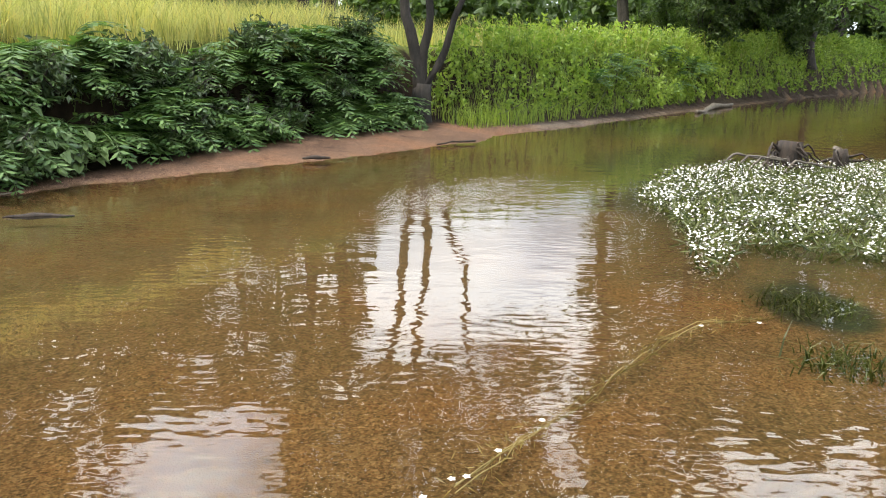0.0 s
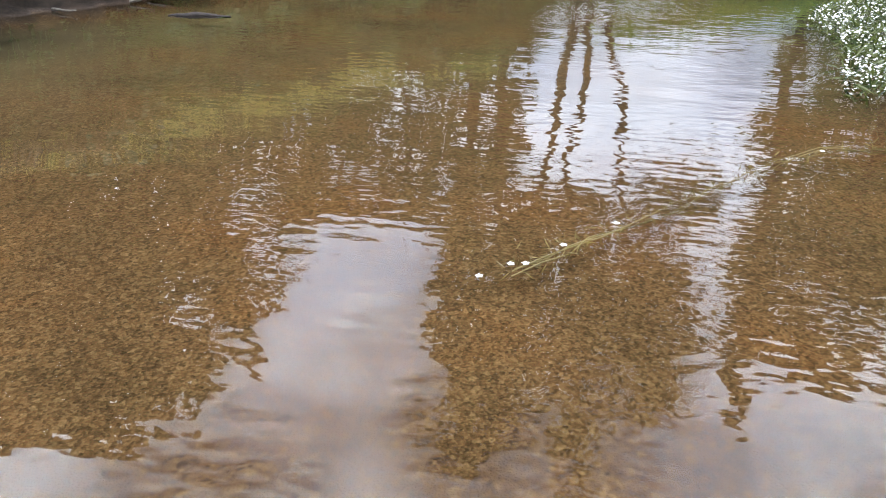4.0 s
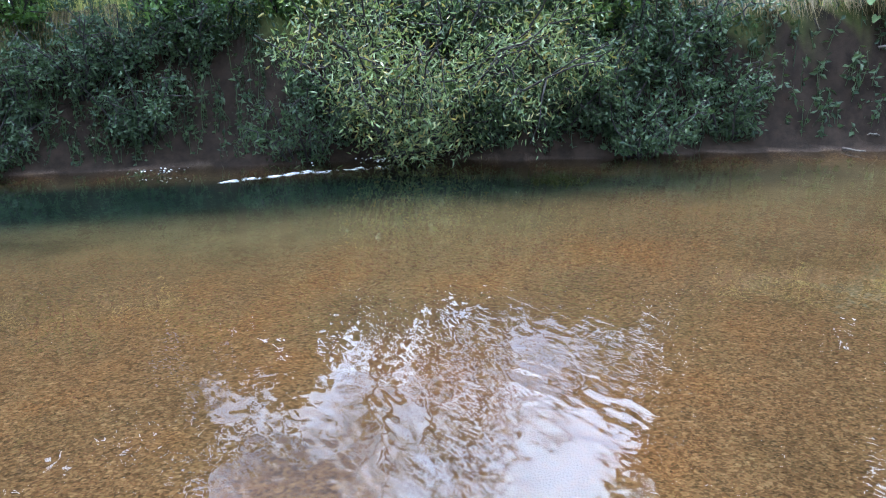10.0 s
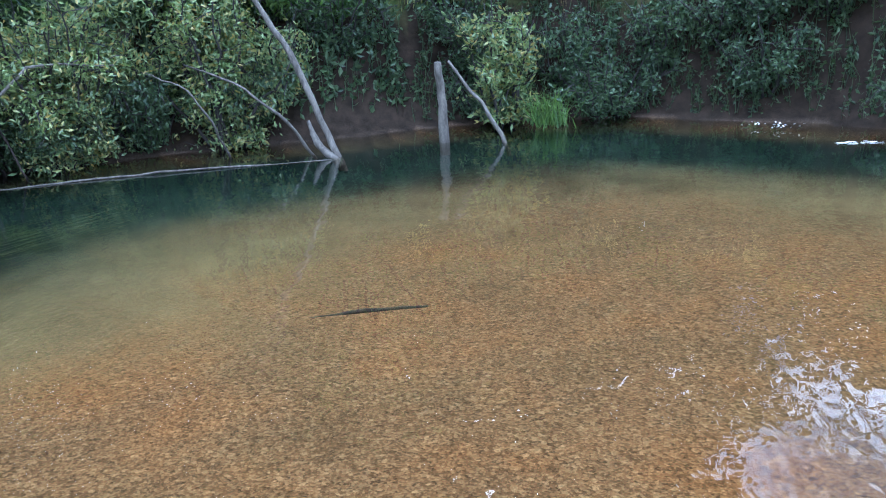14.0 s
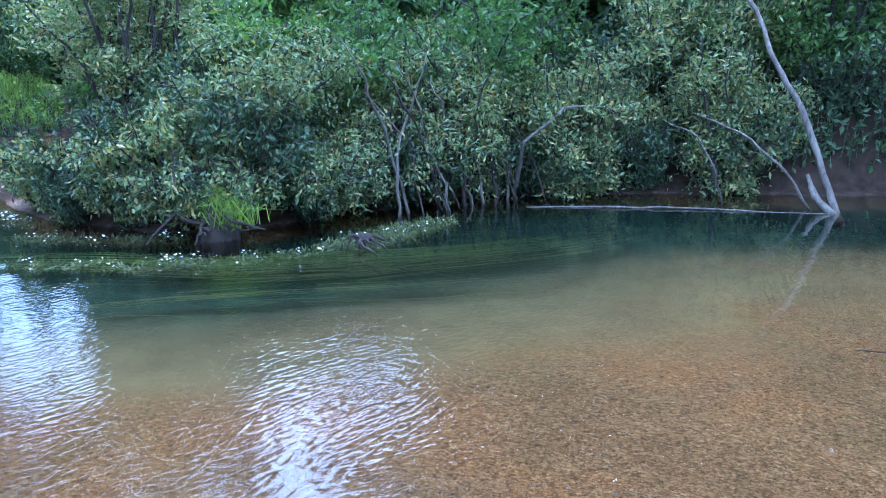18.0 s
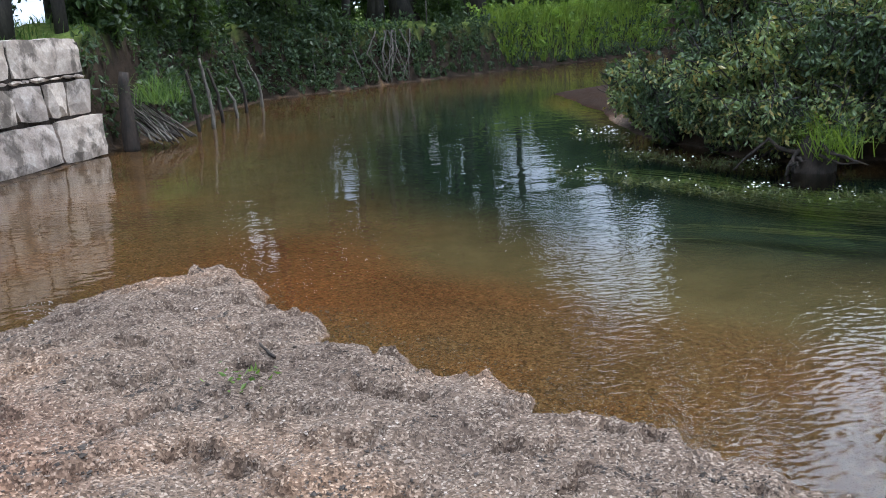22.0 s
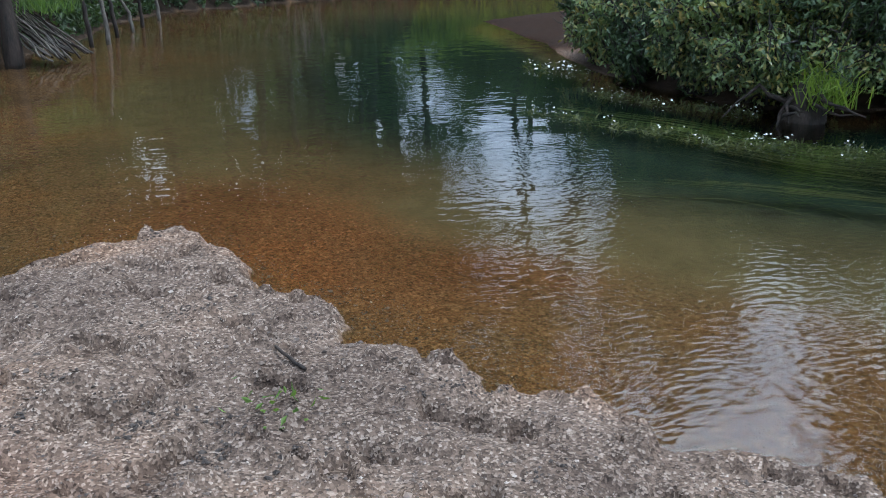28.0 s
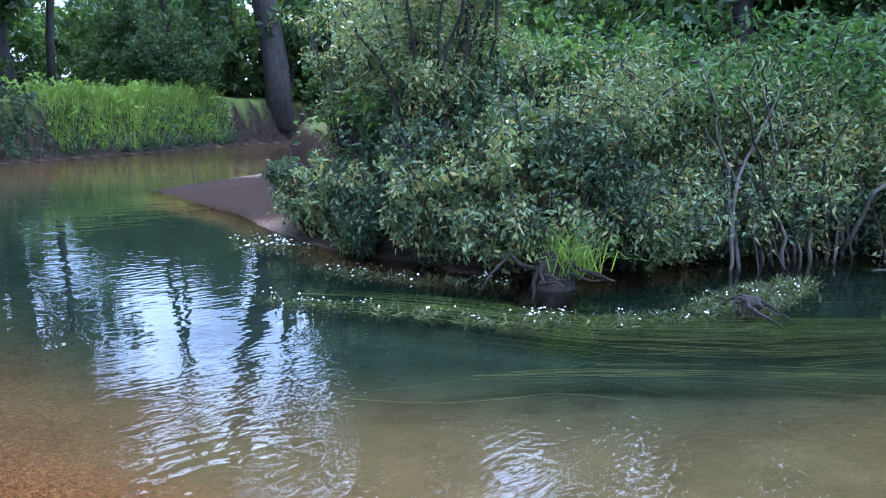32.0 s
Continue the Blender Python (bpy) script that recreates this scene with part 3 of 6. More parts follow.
# inner bank, upstream end round to the downstream end
INNER = [
    (-60, -46, 1.6, 0.2, 0.8, 0.4, 1.5), (-18, -30, 1.5, 0.2, 0.8, 0.4, 1.5), (-10, -26.6, 1.4, 0.2, 0.7, 0.3, 1.5), (-6.4, -24.3, 1.3, 0.2, 0.6, 0.3, 1.5),
    (-3.8, -23.0, 1.3, 0.2, 0.6, 0.4, 1.5), (-1.4, -21.4, 1.35, 0.2, 0.6, 0.5, 1.5), (0.0, -20.6, 1.4, 0.2, 0.6, 0.6, 1.5), (2.4, -19.0, 1.6, 0.2, 0.8, 0.6, 1.5),
    (3.3, -16.6, 1.7, 0.2, 0.8, 0.6, 1.5), (3.75, -14.2, 1.8, 0.2, 0.6, 0.55, 1.5), (4.15, -12.35, 1.5, 0.1, 0.3, 0.5, 1.5), (4.7, -11.1, 1.5, 0.1, 0.3, 0.4, 1.2),
    (5.25, -9.8, 1.5, 0.1, 0.3, 0.3, 1.2), (5.5, -9.15, 1.5, 0.2, 0.3, 0.2, 1.0), (4.9, -8.65, 0.25, 1.6, 1.5, 0.16, 1.0), (4.45, -8.35, 0.25, 1.8, 1.5, 0.16, 0.9),
    (4.5, -7.4, 0.25, 2.0, 1.5, 0.16, 0.9), (4.35, -6.2, 0.3, 2.0, 1.5, 0.14, 0.9), (3.95, -5.5, 0.3, 2.0, 1.5, 0.12, 0.8), (3.45, -4.95, 0.3, 2.0, 1.5, 0.10, 0.6),
    (2.98, -5.3, 0.26, 1.4, 1.2, 0.12, 0.6), (2.84, -5.62, 0.26, 1.2, 1.2, 0.16, 0.7), (2.62, -5.92, 0.24, 1.2, 1.2, 0.18, 0.8), (2.35, -6.02, 0.24, 1.2, 1.2, 0.18, 0.8),
    (1.95, -6.25, 0.24, 1.0, 1.2, 0.2, 1.0), (1.84, -5.97, 0.24, 1.0, 1.2, 0.2, 1.0), (1.66, -5.66, 0.24, 1.0, 1.2, 0.2, 1.0), (1.58, -5.26, 0.24, 1.0, 1.2, 0.2, 1.0),
    (1.3, -5.12, 0.24, 1.0, 1.2, 0.24, 1.0), (1.26, -4.8, 0.24, 1.0, 1.2, 0.24, 1.0), (1.33, -4.6, 0.24, 1.0, 1.2, 0.24, 1.0), (1.07, -4.5, 0.24, 1.0, 1.2, 0.26, 1.0),
    (0.86, -4.43, 0.24, 1.0, 1.2, 0.28, 1.1), (0.86, -4.14, 0.24, 1.0, 1.2, 0.28, 1.1), (0.53, -4.04, 0.22, 1.0, 1.2, 0.28, 1.1), (0.42, -3.86, 0.22, 1.0, 1.2, 0.3, 1.2),
    (0.44, -3.66, 0.22, 1.0, 1.2, 0.3, 1.2), (0.12, -3.54, 0.22, 1.0, 1.2, 0.32, 1.3), (-0.04, -3.36, 0.22, 1.0, 1.2, 0.32, 1.3),
    (-0.3, -3.02, 0.2, 1.0, 1.2, 0.34, 1.5), (-0.7, -2.4, 0.16, 1.0, 1.2, 0.34, 1.6), (-0.95, -1.6, 0.12, 1.0, 1.2, 0.32, 1.8), (-1.15, -0.6, 0.1, 1.0, 1.2, 0.28, 2.2),
    (-1.5, 0.3, 0.1, 1.0, 1.2, 0.26, 2.4), (-1.5, 1.1, 0.1, 1.0, 1.2, 0.26, 2.4), (-0.8, 1.7, 0.1, 1.0, 1.2, 0.26, 2.4), (0.2, 1.9, 0.12, 1.0, 1.2, 0.28, 2.2),
    (1.6, 2.1, 0.3, 1.0, 1.2, 0.35, 2.0), (4.5, 3.6, 0.9, 0.6, 1.0, 0.5, 2.0), (7.6, 7.2, 1.5, 0.4, 0.9, 0.5, 2.0), (10.2, 12.5, 1.6, 0.3, 0.9, 0.5, 2.0), (13, 18.5, 1.7, 0.3, 0.8, 0.5, 1.5),
    (19, 27, 1.7, 0.3, 0.8, 0.5, 1.5), (30, 37, 1.8, 0.3, 0.8, 0.5, 1.5), (50, 54, 1.8, 0.3, 0.8, 0.5, 1.5), (102, 98, 1.8, 0.3, 0.8, 0.5, 1.5),
]
SHORE = np.array(OUTER + INNER, float)


def lump(x, y, s, seed=0.0):
    """Cheap smooth noise from crossed waves, about -1 to 1."""
    a = np.sin(x * s + 1.7 * np.sin(y * s * 0.83 + seed) + seed) + np.sin(y * s * 1.13 + 1.4 * np.sin(x * s * 0.71 - seed) + 2 * seed)
    b = np.sin((x + y) * s * 2.3 + 1.1 * np.sin((x - y) * s * 1.9 + seed)) + np.sin((x - 0.6 * y) * s * 2.9 - seed)
    return a * 0.33 + b * 0.17


def shore_at(x, y):
    """Distance from the waterline (below 0 in the river) and the shore's values round about."""
    p = np.stack([x, y], -1)
    a, b = SHORE[:, :2], np.roll(SHORE[:, :2], -1, 0)
    best = np.full(len(x), 1e9)
    inside = np.zeros(len(x), bool)
    wsum, vals = np.zeros(len(x)), np.zeros((len(x), 5))
    for (p0, p1, v0, v1) in zip(a, b, SHORE[:, 2:], np.roll(SHORE[:, 2:], -1, 0)):
        e = p1 - p0
        t = np.clip(((p - p0) @ e) / (e @ e), 0, 1)
        d = np.hypot(*(p - p0 - t[:, None] * e).T)
        best = np.minimum(best, d)
        cross = ((p0[1] > y) != (p1[1] > y)) & (x < (p1[0] - p0[0]) * (y - p0[1]) / (p1[1] - p0[1] + 1e-12) + p0[0])
        inside ^= cross
        w = min(np.hypot(*e), 3.0) / (d + 0.06) ** 3.2
        wsum += w
        vals += w[:, None] * (v0 + t[:, None] * (v1 - v0))
    return np.where(inside, -best, best), vals / wsum[:, None]


def line_distance(x, y, pts, cols):
    """Distance from a line of points, and the values of its nearest stretch."""
    p = np.stack([x, y], -1)
    best, vals = np.full(len(x), 1e9), np.zeros((len(x), cols.shape[1]))
    for p0, p1, c0, c1 in zip(pts[:-1], pts[1:], cols[:-1], cols[1:]):
        e = p1 - p0
        t = np.clip(((p - p0) @ e) / (e @ e), 0, 1)
        d = np.hypot(*(p - p0 - t[:, None] * e).T)
        near = d < best
        best = np.where(near, d, best)
        vals[near] = (c0 + t[:, None] * (c1 - c0))[near]
    return best, vals


# pool under the outer bank: depth and width at each of its points
POOL = np.array([(0.25, 2.0)] * 6 + [(0.12, 1.5)] * 7 + [(0.12, 1.5), (0.25, 1.2), (0.5, 1.3), (0.6, 1.5), (0.7, 1.7), (0.75, 1.9), (0.8, 2.1), (0.85, 2.3), (0.9, 2.5), (0.9, 2.5), (0.9, 2.4), (0.9, 2.6), (0.95, 3.0), (1.0, 3.3), (1.0, 3.3), (1.0, 3.2), (1.0, 3.0), (1.0, 3.2), (0.95, 3.6), (0.9, 4.0), (0.8, 4.0), (0.7, 4.0), (0.6, 3.5), (0.3, 2.5)] + [(0.2, 2.0)] * 3)


def smooth(u):
    u = np.clip(u, 0, 1)
    return u * u * (3 - 2 * u)


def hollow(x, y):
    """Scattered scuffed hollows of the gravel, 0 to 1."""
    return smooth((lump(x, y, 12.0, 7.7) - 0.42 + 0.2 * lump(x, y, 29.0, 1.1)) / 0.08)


def ground_height(x, y):
    x, y = np.asarray(x, float), np.asarray(y, float)
    d, v = shore_at(x, y)
    high, beach, rise, depth, run = v.T
    near = np.exp(-((np.hypot(x - 1.5, y + 3.5) / 5.5) ** 4))
    d = d + near * (0.035 * lump(x, y, 15.0, 1.3) + 0.05 * (np.abs(lump(x, y, 9.0, 2.7)) - 0.33)) + (1 - near) * 0.15 * lump(x, y, 1.4, 0.4)
    low = np.minimum(0.08 * np.maximum(d, 0), 0.14) + (0.015 + 0.06 * near) * smooth(d / 0.08)
    bank = np.maximum(high - 0.14, 0.02) * smooth((d - beach) / rise) * (1 + 0.06 * lump(x, y, 2.1, 2.2))
    # the wall's foot keeps the earth behind its blocks
    wu, ww = (x - 4.1) * 0.413 + (y + 12.45) * 0.911, (x - 4.1) * -0.911 + (y + 12.45) * 0.413
    held = smooth((ww + 0.75) / 0.15) * smooth((wu + 0.1) / 0.2) * (ww < 1.5) * (wu < 9.6)
    bank = bank * (1 - held)
    land = low + bank + 0.05 * lump(x, y, 0.8, 0.9) * smooth((d - beach) / 2)
    land = land + smooth((d - 14) / 60) * 1.2
    rough = near * smooth((d + 0.02) / 0.12)
    land = land + rough * (0.03 * lump(x, y, 6.0, 0.2) + 0.016 * lump(x, y, 15.0, 3.1) - 0.045 * hollow(x, y) + 0.03 * smooth((lump(x, y, 19.0, 9.1) - 0.42) / 0.25))
    do, pool = line_distance(x, y, np.array(OUTER)[:, :2], POOL)
    di, _ = line_distance(x, y, np.array(INNER)[:, :2], np.zeros((len(INNER), 1)))
    flat = (0.03 + 0.24 * (1 - np.exp(-di / 2.2))) * (1 - np.exp(-np.minimum(do, di) / 0.35))
    drop = flat + pool[:, 0] * np.exp(-((do / pool[:, 1]) ** 2)) * (1 - np.exp(-do / 0.3))
    bed = -0.012 - 0.15 * (1 - np.exp(-drop / 0.32)) + 0.012 * lump(x, y, 1.1, 4.4) * smooth(-d / 1.5)
    v = np.column_stack([v[:, :3], np.where(d > 0, 0, drop), v[:, 4]])
    return np.where(d > 0, land, np.minimum(bed, -0.012)), d, v


def make_ground():
    rings = np.concatenate([np.arange(0.3, 5.0, 0.028), np.arange(5.0, 8.6, 0.042), 8.6 * 1.018 ** np.arange(1, 110), 8.6 * 1.018**109 * 1.12 ** np.arange(1, 26)])
    m = 720
    ang = np.linspace(0, 2 * np.pi, m, endpoint=False)
    cx, cy = 1.3, -2.2
    x = np.concatenate([[cx], (cx + rings[:, None] * np.cos(ang)).ravel()])
    y = np.concatenate([[cy], (cy + rings[:, None] * np.sin(ang)).ravel()])
    z, d, v = ground_height(x, y)
    high, beach, rise, depth, run = v.T
    i = 1 + np.arange(len(rings) - 1)[:, None] * m
    j = np.arange(m)[None]
    k = (j + 1) % m
    quads = np.stack([i + j, i + m + j, i + m + k, i + k], -1).reshape(-1, 4)
    core = np.stack([np.zeros(m // 2, int), 1 + np.arange(0, m, 2), 1 + np.arange(1, m, 2), 1 + np.arange(2, m + 2, 2) % m], -1)
    me = grid_mesh("ground", np.stack([x, y, z], -1), np.vstack([core, quads]), GROUND, True)
    edge = np.maximum(d - beach, 0)
    steep = smooth((d - beach + 0.6) / 0.35) * smooth((high - 0.5) / 0.3) * (z > -0.02)
    turf = smooth((d - beach - rise * 0.82) / 0.2) * smooth((high - 0.5) / 0.3)
    # one clump of dark weed; elsewhere deep water's dimness painted on the bed
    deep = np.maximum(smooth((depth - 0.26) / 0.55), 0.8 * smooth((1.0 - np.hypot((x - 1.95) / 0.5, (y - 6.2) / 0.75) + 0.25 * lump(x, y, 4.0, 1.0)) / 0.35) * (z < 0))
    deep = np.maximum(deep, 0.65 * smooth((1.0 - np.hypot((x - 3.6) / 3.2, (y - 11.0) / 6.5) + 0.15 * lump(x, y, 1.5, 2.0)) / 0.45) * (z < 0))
    silt = smooth((depth - 0.20) / 0.14) * 0.85 * smooth(0.75 + 0.5 * lump(x, y, 0.9, 3.3))
    rust = 0.55 * smooth((1.7 - np.hypot((x - 0.75) / 1.3, y + 6.4)) / 0.8) * (z < 0) + smooth((1.0 - np.hypot((x - 2.9) / 1.2, y + 3.4)) / 0.8) * 0.5 * (z > 0)
    sandbar = smooth((2.3 - np.hypot(x + 4.0, (y + 14.6) / 1.4)) / 0.6)
    mud_shade = smooth((1.2 - np.hypot(x - 4.3, (y + 4.3) / 1.1)) / 0.6) * (z > 0)
    spit = smooth((4.6 - np.hypot((x + 2.4) / 1.6, (y - 13.6) / 1.4)) / 1.0) * (z > 0)
    rust = np.maximum(rust, np.maximum(sandbar, 0.4 * spit) * (z > 0))
    mud_shade = np.maximum(mud_shade, np.maximum(sandbar, 0.7 * spit) * (z > 0))
    # hollows: damp earth, with the shadow inside them painted in as well
    mud_shade = np.maximum(mud_shade, 0.75 * hollow(x, y) * (z > 0.02) * (np.hypot(x - 1.5, y + 3.5) < 5.5))
    # sand bar: reddish-brown earth, its colour also darkened for the shade of the bushes
    steep = np.maximum(steep * (1 - sandbar), 0.85 * sandbar * (z > 0))
    for key, val in (("wet", smooth((0.012 - z) / 0.02)), ("rust", rust), ("silt", silt * (z < 0)), ("deep", deep), ("soil", steep), ("turf", turf), ("mud_shade", mud_shade)):
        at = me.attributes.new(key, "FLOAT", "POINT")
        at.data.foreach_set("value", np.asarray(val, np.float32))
    return solo("ground", me, GROUND, "gravel bar, river bed, earth banks and turf", "ground", kind="structure")


def lay(x, y):
    return float(ground_height(np.array([x]), np.array([y]))[0][0])


make_ground()
wv = [(x, y, 0.0) for x, y in ((-75, -60), (115, -60), (115, 120), (-75, 120))]
solo("water", grid_mesh("water", wv, [(0, 1, 2, 3)], WATER), WATER, "clear brown stream water, gently rippled", "water", kind="structure")

# ---------------------------------------------------------------- trees all round
TREES = [tree_meshes(11 + i, h, r, b, s, n, lf, st, limbs=lb) for i, (h, r, b, s, n, lf, st, lb) in enumerate([  # the last is slim, with boughs from low down
    (13.0, 0.24, 0.12, 3.8, 7500, 0.33, 1, 24), (15.0, 0.28, 0.14, 4.2, 8000, 0.35, 1, 26), (10.0, 0.17, 0.08, 3.2, 6500, 0.29, 1, 22), (12.0, 0.16, 0.12, 3.4, 7000, 0.31, 3, 24), (20.0, 0.3, 0.3, 5.2, 10000, 0.42, 1, 30), (21.0, 0.22, 0.1, 1.15, 9000, 0.3, 1, 44)])]
for tr_m in TREES:
    tr_m[0].materials.append(BARK), tr_m[1].materials.append(LEAF_FAR)
TREE_N = [0]


def tree(x, y, kind, size=1.0, label="tall leafy broadleaf tree on the river bank", group="trees round the river"):
    z = lay(x, y)
    t = thing("tree", label, "tree", (x, y, z), group)
    part("trunk", TREES[kind][0], BARK, t)
    part("crown", TREES[kind][1], LEAF_FAR, t)
    t.scale = (size, size, size)
    t.rotation_euler = (0, 0, (TREE_N[0] * 2.1) % 6.28)
    TREE_N[0] += 1
    return t


def round_about(yaw, dist):
    return -math.sin(radians(yaw)) * dist, math.cos(radians(yaw)) * dist


for yaw, dist, kind, size in [
    (-10.2, 30, 5, 0.95), (9.3, 24, 5, 0.95), (11.2, 27, 5, 1.0), (16.0, 30, 2, 1.02), (20, 30, 2, 1.0), (24.5, 29, 2, 1.02), (28.8, 24, 5, 0.66), (1, 62, 2, 0.7), (11, 58, 2, 0.8),
    (34.5, 21, 0, 0.86), (38.5, 21, 1, 0.84), (43, 20, 0, 0.84), (46, 21, 2, 1.05), (38, 25, 1, 0.9),
    (89.5, 17, 1, 0.95), (93, 17, 1, 0.85), (98, 16.5, 0, 0.95), (104, 17, 1, 0.85), (110, 16, 0, 0.9), (115, 16.5, 3, 0.95), (119.5, 16.5, 0, 0.85), (122, 17.5, 1, 0.75), (131.5, 19.5, 2, 1.15),
    # the trees at 136.8 and 131.5 are added to cast shade on the thicket
    (151, 24, 2, 0.6), (136.8, 13.2, 2, 0.92), (131.5, 14.0, 2, 0.9), (172, 31, 1, 1.0), (176, 33, 0, 1.1), (177, 28, 1, 1.25), (179, 28, 1, 1.0), (184, 25, 0, 1.0), (188, 27, 3, 1.0), (193, 21, 1, 1.0), (199, 19, 0, 1.0),
    (172, 31, 4, 1.0), (150.5, 31, 5, 1.0), (158, 50, 2, 0.75), (152, 52, 2, 0.85), (139, 40, 2, 0.8), (165, 48, 2, 0.8),
    (-19, 41, 0, 1.2), (-24, 47, 1, 1.3), (-29, 53, 0, 1.3), (-35, 28, 1, 1.1), (-38, 24, 0, 1.0), (-42, 19.5, 3, 1.0), (-16, 32, 2, 1.6), (-17, 38, 1, 1.0), (-22, 38, 0, 1.2), (-13, 60, 0, 1.0), (-6, 62, 2, 0.8), (52, 45, 2, 0.9), (58, 48, 2, 0.9), (66, 44, 2, 1.0), (74, 42, 2, 1.0),
    (-55, 16, 0, 1.0), (-75, 17, 1, 0.9), (-95, 16, 2, 1.1), (-118, 18, 0, 1.0), (-140, 20, 1, 1.0), (-152, 17, 2, 1.1),
]:
    tree(*round_about(yaw, dist), kind, size)

# ---------------------------------------------------------------- growth on the banks
def along(i, j, n, lo, hi, rng, line=None):
    """Random spots beside the shore points i to j, lo to hi metres inland, on the ground."""
    pts = (np.array(OUTER) if line is None else np.array(line))[i : j + 1]
    seg = np.hypot(*np.diff(pts[:, :2], axis=0).T)
    s = rng.uniform(0, seg.sum(), n)
    k = np.minimum(np.searchsorted(np.cumsum(seg), s), len(seg) - 1)
    t = ((s - (np.cumsum(seg) - seg)[k]) / seg[k])[:, None]
    p = pts[k, :2] * (1 - t) + pts[k + 1, :2] * t
    e = (pts[k + 1, :2] - pts[k, :2]) / seg[k][:, None]
    nrm = np.stack([e[:, 1], -e[:, 0]], -1)
    off = rng.uniform(lo, hi, n)
    q = p + nrm * 0.3
    nrm *= np.where(shore_at(q[:, 0], q[:, 1])[0] > 0, 1, -1)[:, None]
    p = p + nrm * off[:, None]
    z = ground_height(p[:, 0], p[:, 1])[0]
    return np.column_stack([p, z]), nrm


def herbs(name, i, j, n, lo, hi, seed, mat, height=0.55, leaf=0.1, per=12, aspect=0.5, line=None, label="green nettles and herbs on the bank", above=0.2):
    """Upright leafy stalks."""
    rng = np.random.default_rng(seed)
    base, nrm = along(i, j, n, lo, hi, rng, line)
    base = base[base[:, 2] > above]
    s = Soup()
    cs, ax = [], []
    for b in base:
        h = height * rng.uniform(0.5, 1.35)
        top = b + np.array([rng.normal() * 0.22 * h, rng.normal() * 0.22 * h, h])
        s.tube(np.stack([b - [0, 0, 0.05], (b + top) / 2 + rng.normal(size=3) * 0.02, top]), (0.005, 0.004, 0.002), 3)
        t = rng.uniform(0.1, 1.05, (per, 1))
        cs.append(b + (top - b) * t)
    s.leaves(np.vstack(cs), leaf, rng, aspect, 0.25)
    return solo(name, s.mesh(name, mat), mat, label, "bank plants", kind="stuff")


def grass_band(name, i, j, n, lo, hi, seed, mat, height, line=None, width=0.006, label="tall pale meadow grass on the bank top", lean=0.3, above=0.04):
    rng = np.random.default_rng(seed)
    base, nrm = along(i, j, n, lo, hi, rng, line)
    base = base[base[:, 2] > above]
    s = Soup()
    s.blades(base - [0, 0, 0.03], height, rng, width, lean)
    return solo(name, s.mesh(name, mat), mat, label, "grass", kind="stuff")


def fringe(i, j, n, lo, hi, seed, size, label="dry grass and roots hanging over the cut bank"):
    rng = np.random.default_rng(seed)
    base, nrm = along(i, j, n, lo, hi, rng)
    base[:, 2] += 0.04
    s = Soup()
    for b, m in zip(base, nrm):
        h = size * rng.uniform(0.4, 1.3)
        o = np.array([*(-m * rng.uniform(0.1, 0.3)), 0])
        pts = np.stack([b, b + o * 0.8 + [0, 0, 0.08], b + o * 1.3 - [0, 0, 0.35 * h], b + o * 1.35 + rng.normal(size=3) * 0.04 - [0, 0, h]])
        s.tube(pts, (0.004, 0.0035, 0.003, 0.001), 3)
    return solo("hanging_grass", s.mesh("hanging_grass", DRYGRASS), DRYGRASS, label, "grass", kind="stuff")


# meadow grass: dense near the edge, thinner behind
grass_band("meadow_grass", 1, 8, 16000, 1.2, 10, 21, GRASS, 0.7, width=0.009, above=1.45)
grass_band("meadow_grass", 7, 13, 22000, 1.4, 8, 28, GRASS, 0.75, width=0.008, above=1.5)
grass_band("meadow_grass", 12, 23, 30000, 0.8, 4.5, 22, GRASS, 0.42, width=0.006, above=1.5)
grass_band("meadow_grass", 6, 23, 20000, 4, 18, 23, GRASS, 0.6, width=0.011, above=1.5)
grass_band("bank_grass", 3, 7, 9000, 0.6, 2.2, 24, RUSH, 0.45, label="lush bright green grass on the bank")
fringe(13, 16, 700, 0.75, 1.0, 25, 0.16)
fringe(20, 22, 450, 0.85, 1.1, 26, 0.26)
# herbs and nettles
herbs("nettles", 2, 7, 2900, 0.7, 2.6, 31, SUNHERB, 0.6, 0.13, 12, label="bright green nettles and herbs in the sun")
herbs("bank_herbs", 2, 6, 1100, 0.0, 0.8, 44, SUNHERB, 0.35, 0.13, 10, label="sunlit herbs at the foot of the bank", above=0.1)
herbs("bank_herbs", 12, 16, 420, 0.15, 1.0, 32, SHADED_LEAF, 0.32, 0.085, 10, above=0.05)
herbs("bank_herbs", 15, 18, 650, 0.15, 1.1, 33, SHADED_LEAF, 0.5, 0.09, 12)
herbs("bank_herbs", 18, 23, 450, 0.1, 0.6, 41, SHADED_LEAF, 0.35, 0.06, 9, above=0.03)
herbs("bank_herbs", 15, 18, 200, 0.1, 0.5, 42, SHADED_LEAF, 0.35, 0.08, 9, above=0.03)
herbs("bank_herbs", 18, 23, 650, 0.3, 1.3, 34, SHADED_LEAF, 0.6, 0.075, 12, label="nettles and willowherb on the shaded bank")
herbs("bank_herbs", 23, 32, 2400, 0.05, 1.6, 35, SHADED_LEAF, 0.6, 0.1, 12, label="nettles and ivy under the thicket")
herbs("bank_herbs", 8, 13, 500, 0.5, 1.6, 36, NETTLE, 0.25, 0.07, 8, label="low herbs at the foot of the bank")
herbs("bank_herbs", 6, 9, 700, 0.2, 1.4, 37, SHADED_LEAF, 0.4, 0.13, 12, line=INNER, label="shaded herbs on the far bank")
